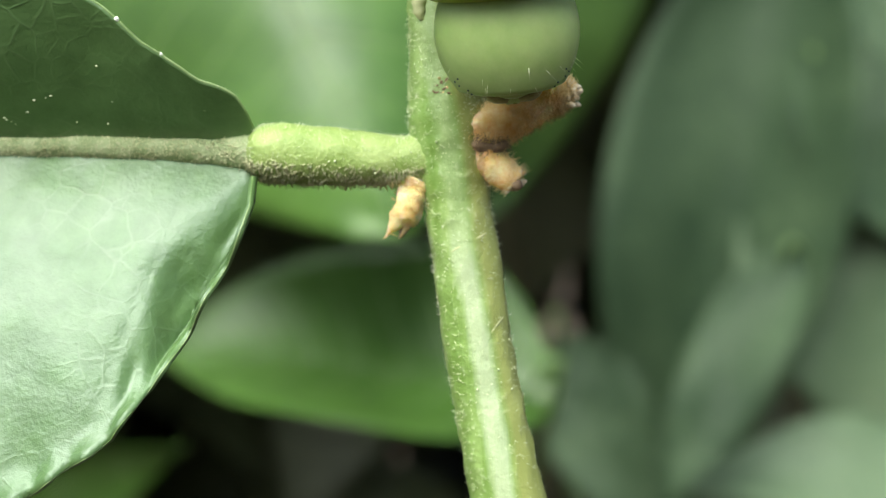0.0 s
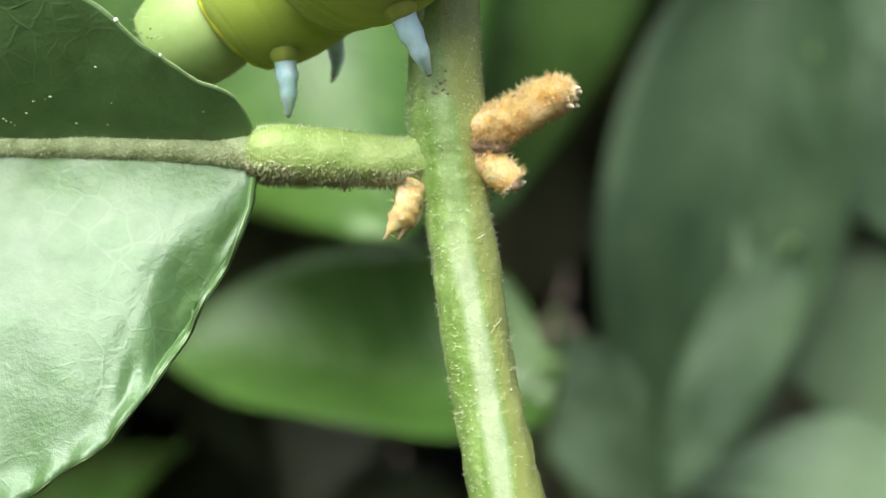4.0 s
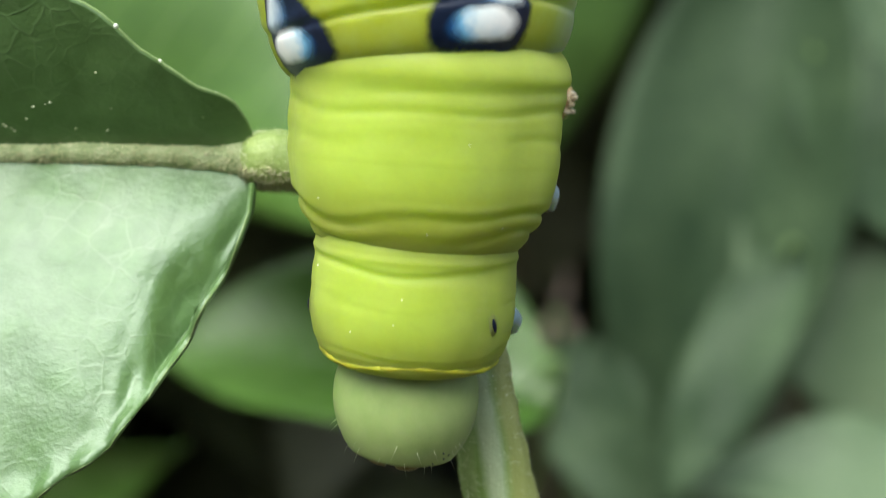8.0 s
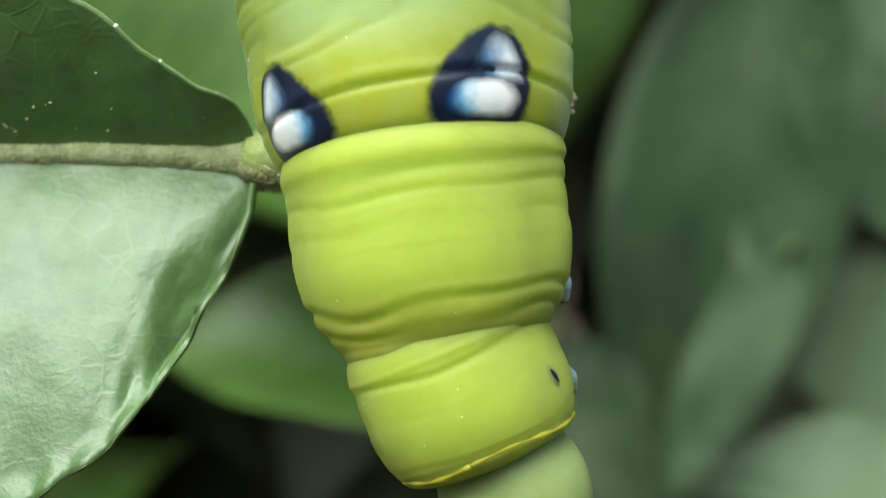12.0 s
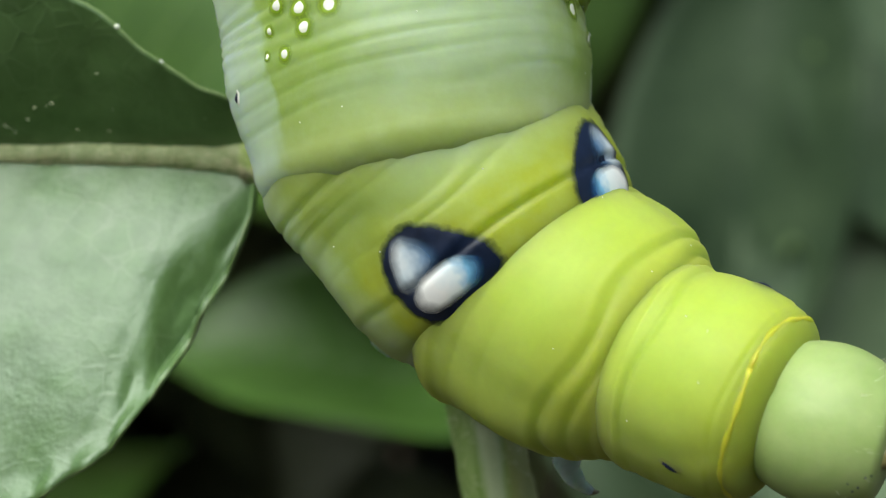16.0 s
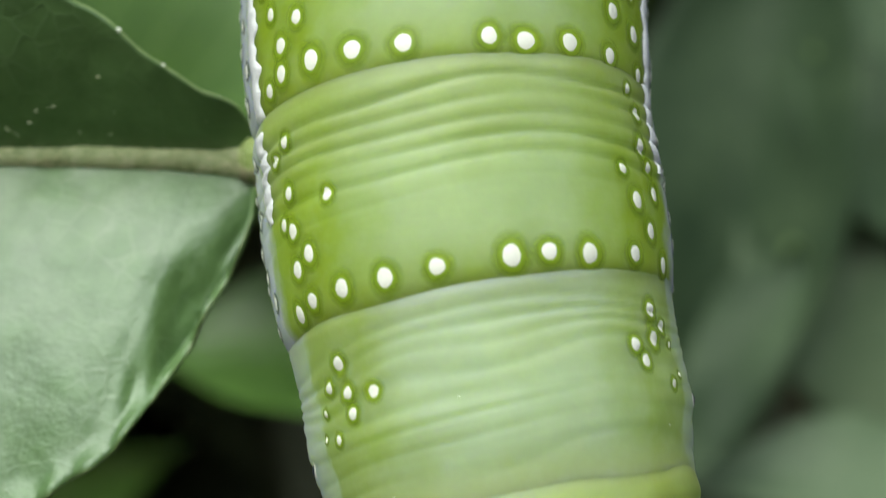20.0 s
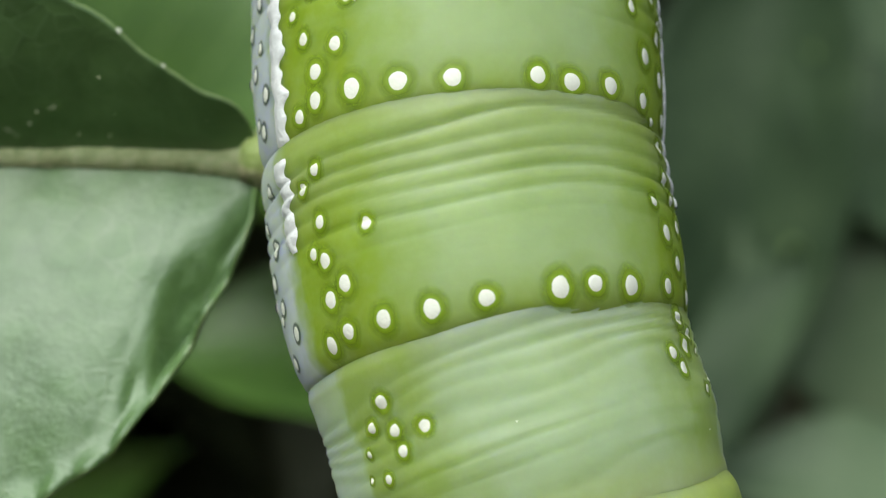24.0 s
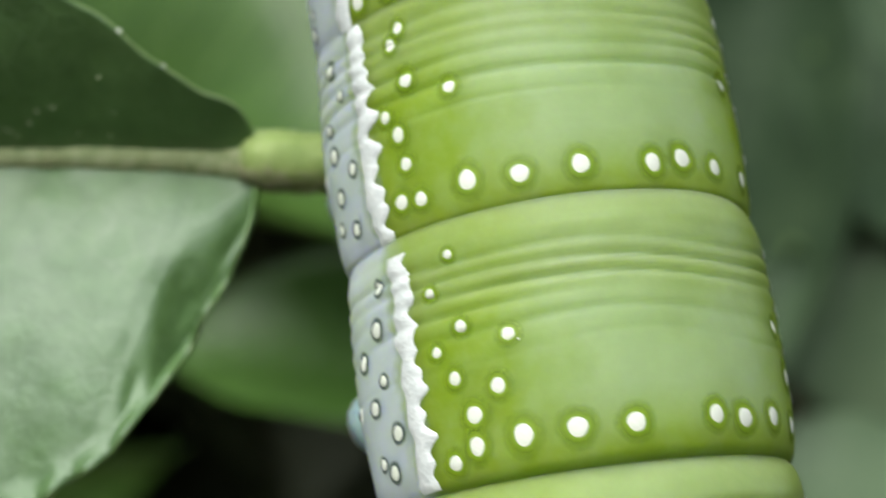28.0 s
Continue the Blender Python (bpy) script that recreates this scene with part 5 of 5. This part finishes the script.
    spine(11.7, -13, (2.7, -7.2, -11.5), (1.6, -8.4, -7.2), (-0.1, -8.3, -2.7), (-0.6, -8.0, 3.9), (-0.9, -6.7, 11.4), (-0.5, -5.7, 19.1), (-0.1, -4.2, 27.3), (0.1, -2.4, 35.4), (0.2, -0.2, 43.6), (0.2, 2.1, 51.4), (0.3, 4.5, 59.1), (0.3, 6.9, 66.2), (0.3, 9.7, 72.4), (0.3, 12.7, 76.8))
    spine(12.0, -14, (4.0, -8.0, -11.8), (2.0, -9.2, -7.9), (-0.1, -9.1, -3.6), (-0.6, -8.6, 2.9), (-1.8, -6.7, 11.0), (-1.0, -5.7, 18.8), (-0.4, -4.3, 27.1), (-0.1, -2.4, 35.3), (0.1, -0.3, 43.4), (0.2, 2.0, 51.3), (0.2, 4.4, 58.9), (0.3, 6.9, 66.0), (0.3, 9.7, 72.2), (0.3, 12.7, 76.7))
    spine(12.5, -14, (4.1, -8.1, -12.4), (2.1, -9.3, -8.4), (0.2, -9.2, -4.1), (-0.5, -8.7, 2.5), (-1.8, -6.8, 10.6), (-1.0, -5.9, 18.4), (-0.4, -4.4, 26.7), (-0.1, -2.5, 34.8), (0.1, -0.4, 43.0), (0.2, 1.9, 50.8), (0.2, 4.3, 58.5), (0.3, 6.7, 65.6), (0.3, 9.5, 71.8), (0.3, 12.6, 76.2))
    spine(13.5, 10, (7.2, -8.0, -12.9), (6.4, -8.7, -9.8), (4.6, -8.6, -6.5), (2.4, -8.3, -1.7), (-0.1, -7.0, 5.4), (-1.0, -5.8, 11.6), (-0.4, -5.1, 19.6), (-0.1, -3.5, 27.8), (0.1, -1.4, 36.0), (0.2, 0.9, 43.8), (0.2, 3.3, 51.5), (0.3, 5.7, 58.6), (0.3, 8.5, 64.8), (0.3, 11.5, 69.2))
    spine(14.5, 28, (11.8, -7.3, -10.6), (12.1, -8.4, -8.5), (11.3, -8.6, -7.2), (6.4, -8.8, -4.6), (1.8, -8.0, 2.1), (-0.1, -7.0, 9.4), (0.1, -6.3, 17.3), (0.1, -4.6, 25.5), (0.2, -2.5, 33.7), (0.2, -0.2, 41.6), (0.3, 2.1, 49.2), (0.3, 4.6, 56.3), (0.3, 7.4, 62.5), (0.3, 10.4, 67.0))
    spine(14.8, 30, (17.7, -5.5, -4.4), (14.8, -7.2, -4.7), (11.4, -8.2, -4.9), (5.7, -8.8, -3.5), (1.5, -8.1, 2.7), (0.0, -7.1, 9.3), (0.2, -6.4, 17.1), (0.2, -4.7, 25.3), (0.2, -2.6, 33.5), (0.3, -0.3, 41.3), (0.3, 2.1, 49.0), (0.3, 4.5, 56.1), (0.3, 7.3, 62.3), (0.3, 10.3, 66.7))
    spine(15.0, 30, (19.6, -6.4, -7.5), (15.6, -7.9, -6.9), (11.6, -8.5, -6.0), (5.7, -8.9, -3.8), (1.5, -8.1, 2.7), (0.0, -7.1, 9.3), (0.2, -6.4, 17.1), (0.2, -4.7, 25.3), (0.2, -2.6, 33.5), (0.3, -0.3, 41.3), (0.3, 2.1, 49.0), (0.3, 4.5, 56.1), (0.3, 7.3, 62.3), (0.3, 10.3, 66.7))
    spine(15.4, 20, (8.2, -8.6, -15.2), (7.0, -9.4, -12.0), (5.0, -9.2, -8.4), (2.4, -8.9, -4.0), (-0.2, -7.9, 3.0), (-1.2, -6.8, 9.5), (-0.5, -6.1, 17.4), (-0.2, -4.4, 25.7), (0.0, -2.4, 33.8), (0.2, -0.1, 41.7), (0.2, 2.3, 49.3), (0.3, 4.7, 56.4), (0.3, 7.5, 62.6), (0.3, 10.6, 67.1))
    spine(15.8, 18, (15.4, -15.0, -7.1), (11.9, -13.9, -5.8), (7.5, -12.0, -4.5), (2.8, -8.4, -2.1), (-0.7, -7.5, 4.0), (-1.8, -6.5, 10.0), (-0.9, -5.8, 17.9), (-0.3, -4.1, 26.2), (-0.1, -2.0, 34.3), (0.1, 0.3, 42.2), (0.2, 2.7, 49.8), (0.2, 5.1, 56.9), (0.3, 7.9, 63.1), (0.3, 10.9, 67.6))
    spine(16.0, 18, (16.2, -16.0, -7.0), (12.2, -14.6, -5.9), (8.3, -12.0, -4.5), (3.1, -8.2, -1.6), (-0.9, -7.4, 4.3), (-1.7, -6.3, 10.4), (-0.8, -5.6, 18.3), (-0.3, -4.0, 26.5), (0.0, -1.9, 34.6), (0.1, 0.4, 42.5), (0.2, 2.8, 50.1), (0.2, 5.2, 57.2), (0.3, 8.0, 63.4), (0.3, 11.0, 67.9))
    spine(16.2, 12, (10.8, -7.8, -12.3), (8.7, -8.7, -9.8), (5.1, -8.6, -6.5), (0.9, -8.5, -2.6), (-1.3, -7.6, 3.7), (-1.8, -6.5, 9.7), (-0.9, -5.9, 17.6), (-0.3, -4.2, 25.8), (-0.1, -2.1, 34.0), (0.1, 0.2, 41.8), (0.2, 2.6, 49.5), (0.2, 5.0, 56.6), (0.3, 7.8, 62.8), (0.3, 10.8, 67.2))
    spine(16.6, 3, (3.3, -9.0, -21.2), (2.9, -10.7, -17.4), (2.1, -10.5, -12.6), (0.4, -9.6, -6.3), (-1.4, -8.1, 2.1), (-1.8, -6.9, 8.9), (-0.9, -6.2, 16.8), (-0.3, -4.5, 25.0), (-0.1, -2.4, 33.2), (0.1, -0.1, 41.0), (0.2, 2.2, 48.7), (0.2, 4.7, 55.8), (0.3, 7.5, 62.0), (0.3, 10.5, 66.4))
    spine(17.0, -2, (2.6, -9.0, -22.1), (2.2, -10.7, -18.1), (1.7, -10.9, -13.7), (0.2, -10.1, -8.0), (-1.3, -8.3, 1.4), (-1.7, -7.0, 8.8), (-0.8, -6.3, 16.7), (-0.3, -4.6, 24.9), (0.0, -2.5, 33.0), (0.1, -0.2, 40.9), (0.2, 2.1, 48.5), (0.2, 4.6, 55.6), (0.3, 7.4, 61.8), (0.3, 10.4, 66.3))
    spine(17.4, -5, (1.5, -9.0, -23.6), (1.0, -10.7, -19.5), (0.6, -11.4, -15.3), (-0.2, -10.7, -9.6), (-1.2, -8.8, -0.1), (-1.6, -7.3, 7.5), (-0.8, -6.6, 15.4), (-0.3, -4.9, 23.6), (0.0, -2.8, 31.8), (0.1, -0.5, 39.6), (0.2, 1.8, 47.3), (0.2, 4.3, 54.4), (0.3, 7.1, 60.6), (0.3, 10.1, 65.0))
    spine(17.8, -2, (3.9, -9.0, -25.2), (3.6, -10.7, -21.0), (3.1, -11.6, -16.7), (2.0, -11.1, -11.0), (-0.0, -9.1, -1.5), (-1.1, -7.3, 7.0), (-0.3, -6.6, 14.9), (-0.1, -4.9, 23.1), (0.1, -2.8, 31.3), (0.2, -0.5, 39.1), (0.2, 1.8, 46.8), (0.3, 4.3, 53.9), (0.3, 7.1, 60.1), (0.3, 10.1, 64.5))
    spine(18.0, 0, (5.7, -9.0, -25.4), (5.1, -10.7, -21.4), (4.5, -11.6, -17.3), (3.0, -11.2, -11.3), (0.7, -9.2, -2.0), (-0.2, -7.4, 6.4), (-0.7, -5.4, 15.1), (-0.2, -4.5, 23.4), (0.0, -2.6, 31.6), (0.1, -0.4, 39.5), (0.2, 2.0, 47.1), (0.3, 4.4, 54.2), (0.3, 7.2, 60.4), (0.3, 10.2, 64.9))
    spine(18.6, 0, (5.7, -9.0, -25.4), (5.1, -10.7, -21.4), (4.5, -11.6, -17.3), (3.4, -11.2, -11.2), (0.6, -9.2, -2.2), (-0.6, -7.4, 5.9), (-0.9, -5.4, 14.6), (-0.4, -4.5, 23.0), (-0.1, -2.6, 31.2), (0.1, -0.4, 39.1), (0.2, 2.0, 46.7), (0.2, 4.4, 53.8), (0.3, 7.2, 60.0), (0.3, 10.2, 64.5))
    spine(19.0, 0, (6.1, -9.0, -25.7), (5.6, -10.7, -21.6), (5.0, -11.6, -17.5), (3.5, -11.3, -11.4), (0.7, -9.3, -2.4), (-0.8, -7.5, 5.7), (-1.2, -5.5, 14.4), (-0.5, -4.6, 22.7), (-0.2, -2.7, 30.9), (0.0, -0.5, 38.8), (0.2, 1.9, 46.4), (0.2, 4.3, 53.5), (0.3, 7.1, 59.7), (0.3, 10.2, 64.2))
    spine(19.5, 3, (5.3, -9.0, -29.1), (4.9, -10.7, -24.7), (4.5, -11.6, -20.5), (3.3, -12.2, -14.2), (1.8, -10.3, -5.8), (0.1, -8.8, 1.3), (-0.7, -6.9, 9.4), (-0.2, -6.0, 17.7), (0.0, -4.1, 25.9), (0.1, -1.8, 33.8), (0.2, 0.5, 41.4), (0.3, 2.9, 48.5), (0.3, 5.8, 54.7), (0.3, 8.8, 59.2))
    spine(20.0, 3, (5.7, -9.0, -33.3), (5.4, -10.7, -28.9), (5.1, -11.6, -24.6), (4.2, -12.7, -18.2), (2.9, -11.6, -9.9), (1.5, -10.2, -3.1), (0.3, -8.2, 4.9), (-0.1, -6.0, 13.1), (0.1, -5.0, 21.4), (0.2, -3.0, 29.4), (0.2, -0.7, 37.0), (0.3, 1.8, 44.1), (0.3, 4.6, 50.3), (0.3, 7.6, 54.8))
    spine(20.5, 6, (6.2, -9.1, -34.6), (5.8, -10.7, -30.1), (5.5, -11.6, -25.8), (4.6, -12.7, -19.4), (3.2, -12.1, -11.4), (1.8, -10.6, -5.8), (0.6, -8.5, 3.7), (0.0, -6.3, 11.9), (0.1, -5.3, 20.3), (0.2, -3.3, 28.2), (0.3, -1.0, 35.9), (0.3, 1.4, 43.0), (0.3, 4.2, 49.2), (0.3, 7.3, 53.7))
    spine(21.0, 9, (6.2, -9.1, -34.6), (5.8, -10.7, -30.1), (5.5, -11.6, -25.8), (4.4, -12.7, -19.3), (3.2, -12.2, -11.3), (2.2, -10.6, -5.1), (0.7, -8.6, 3.6), (0.0, -6.4, 11.8), (0.1, -5.3, 20.2), (0.2, -3.3, 28.1), (0.3, -1.0, 35.8), (0.3, 1.4, 42.9), (0.3, 4.2, 49.1), (0.3, 7.2, 53.6))
    spine(21.5, 9, (6.2, -9.1, -34.6), (5.8, -10.7, -30.1), (5.5, -11.6, -25.8), (4.4, -12.7, -19.3), (3.2, -12.2, -11.3), (2.2, -10.6, -5.2), (0.7, -8.6, 3.6), (0.0, -6.4, 11.8), (0.1, -5.3, 20.2), (0.2, -3.3, 28.1), (0.3, -1.0, 35.8), (0.3, 1.4, 42.9), (0.3, 4.2, 49.1), (0.3, 7.2, 53.6))
    spine(23.5, 9, (6.6, -9.0, -33.7), (6.3, -10.7, -29.3), (6.0, -11.6, -25.0), (6.1, -12.7, -19.1), (4.2, -11.8, -10.9), (1.9, -10.3, -3.7), (0.8, -8.6, 3.5), (0.4, -6.4, 11.9), (0.5, -5.3, 20.2), (0.3, -3.3, 28.1), (0.3, -1.0, 35.8), (0.3, 1.4, 42.9), (0.3, 4.2, 49.1), (0.3, 7.2, 53.6))
    spine(24.0, 12, (7.3, -9.0, -33.7), (6.9, -10.7, -29.3), (6.6, -11.6, -25.0), (6.7, -12.7, -19.1), (4.5, -11.8, -10.9), (2.0, -10.4, -3.9), (0.8, -8.7, 3.3), (0.5, -6.4, 11.9), (0.5, -5.3, 20.2), (0.3, -3.3, 28.1), (0.3, -1.0, 35.8), (0.3, 1.4, 42.9), (0.3, 4.2, 49.1), (0.3, 7.2, 53.6))
    spine(24.6, 14, (7.5, -9.1, -33.9), (7.1, -10.7, -29.5), (6.8, -11.6, -25.2), (5.9, -12.7, -18.8), (4.1, -11.9, -10.7), (2.4, -10.5, -4.1), (1.0, -8.7, 3.2), (0.8, -6.3, 12.0), (0.7, -5.3, 20.3), (0.4, -3.3, 28.3), (0.4, -1.0, 35.9), (0.3, 1.4, 43.0), (0.3, 4.2, 49.2), (0.3, 7.3, 53.7))
    spine(25.0, 16, (8.4, -9.0, -34.5), (8.0, -10.7, -30.1), (7.7, -11.6, -25.8), (6.5, -12.7, -19.8), (4.8, -12.1, -11.5), (3.0, -10.6, -4.4), (1.3, -8.8, 2.8), (0.9, -6.4, 11.8), (0.7, -5.3, 20.1), (0.4, -3.3, 28.1), (0.4, -1.0, 35.8), (0.3, 1.4, 42.9), (0.3, 4.2, 49.1), (0.3, 7.2, 53.5))
    spine(25.5, 16, (8.4, -9.0, -35.4), (8.0, -10.7, -31.0), (7.7, -11.6, -26.6), (6.9, -12.7, -20.2), (5.1, -12.3, -12.0), (3.3, -10.8, -5.2), (1.3, -8.8, 2.9), (0.9, -6.4, 11.8), (0.7, -5.4, 20.1), (0.4, -3.3, 28.0), (0.4, -1.0, 35.7), (0.3, 1.4, 42.8), (0.3, 4.2, 49.0), (0.3, 7.2, 53.5))
    spine(26.0, 16, (8.4, -9.0, -36.4), (8.0, -10.7, -32.0), (7.7, -11.6, -27.6), (6.8, -12.7, -21.2), (5.1, -12.7, -13.0), (3.8, -11.1, -6.8), (1.1, -9.0, 2.2), (0.8, -6.6, 11.0), (0.7, -5.6, 19.3), (0.4, -3.6, 27.3), (0.3, -1.2, 34.9), (0.3, 1.2, 42.0), (0.3, 4.0, 48.2), (0.3, 7.0, 52.7))
    spine(26.5, 13, (7.5, -9.0, -37.2), (7.1, -10.7, -32.9), (6.8, -11.6, -28.4), (5.7, -12.7, -22.0), (4.1, -13.0, -13.9), (2.4, -11.2, -6.4), (0.6, -9.0, 2.1), (0.3, -6.7, 10.5), (0.4, -5.7, 18.9), (0.3, -3.7, 26.8), (0.3, -1.4, 34.5), (0.3, 1.1, 41.6), (0.3, 3.9, 47.8), (0.3, 6.9, 52.3))
    spine(27.0, 6, (7.0, -9.1, -38.7), (6.6, -10.7, -34.3), (6.3, -11.6, -29.9), (5.6, -12.7, -23.4), (4.0, -13.4, -15.2), (2.8, -11.9, -8.4), (1.3, -9.6, 0.2), (-0.0, -7.4, 8.2), (0.1, -6.4, 16.5), (0.2, -4.3, 24.4), (0.2, -2.0, 32.1), (0.3, 0.4, 39.2), (0.3, 3.2, 45.4), (0.3, 6.2, 49.9))
    spine(27.4, 6, (7.8, -9.1, -43.9), (7.5, -10.7, -39.5), (7.2, -11.6, -34.9), (6.4, -12.7, -28.3), (5.1, -13.6, -20.0), (3.8, -13.4, -13.0), (2.4, -11.3, -5.2), (1.1, -8.7, 3.7), (0.0, -6.1, 12.7), (0.2, -5.0, 20.8), (0.2, -2.9, 28.6), (0.3, -0.5, 35.7), (0.3, 2.2, 41.9), (0.3, 5.3, 46.4))
    spine(27.7, 18, (8.7, -9.2, -47.1), (8.4, -10.7, -42.6), (8.0, -11.6, -38.0), (7.5, -12.7, -31.2), (6.4, -13.6, -23.2), (5.2, -14.3, -16.0), (3.8, -12.1, -7.7), (2.3, -9.5, 1.2), (0.9, -6.9, 10.1), (0.7, -5.7, 18.2), (0.5, -3.6, 25.9), (0.4, -1.3, 33.0), (0.4, 1.5, 39.3), (0.3, 4.5, 43.7))
    spine(28.0, 26, (10.1, -9.2, -49.2), (9.7, -10.7, -44.7), (9.3, -11.6, -40.0), (8.8, -12.7, -33.6), (7.6, -13.6, -25.5), (6.5, -14.3, -18.1), (5.5, -12.7, -9.4), (4.2, -10.0, -0.5), (2.8, -7.3, 8.5), (1.7, -6.2, 16.5), (1.1, -4.1, 24.2), (0.7, -1.7, 31.3), (0.5, 1.0, 37.5), (0.4, 4.1, 42.0))
    # spine rows end
    for ring, keys in zip(rings, rows):
        walk(ring, keys)
    # the leaf is nudged forward as the body pushes past
    walk(near_leaf, [(0.0, pose(0, 0, 0)), (3.0, pose(0, 0, 0)), (8.0, pose(0.0002, 0, 0)), (12.0, pose(0.00025, 0, 0)), (17.0, pose(0.00035, 0, -0.00005)), (21.0, pose(0.0004, 0, -0.00018)), (28.0, pose(0.0004, 0, -0.0002))])
    walk(shoot, [(0.0, pose(0, 0, H)), (3.0, pose(0, 0, H)), (6.0, pose(-0.0002, 0, H - 0.00022)), (10.0, pose(-0.00025, 0, H - 0.0003)), (15.0, pose(-0.0003, 0, H - 0.0003)), (28.0, pose(-0.0003, 0, H - 0.0003))])


motions()
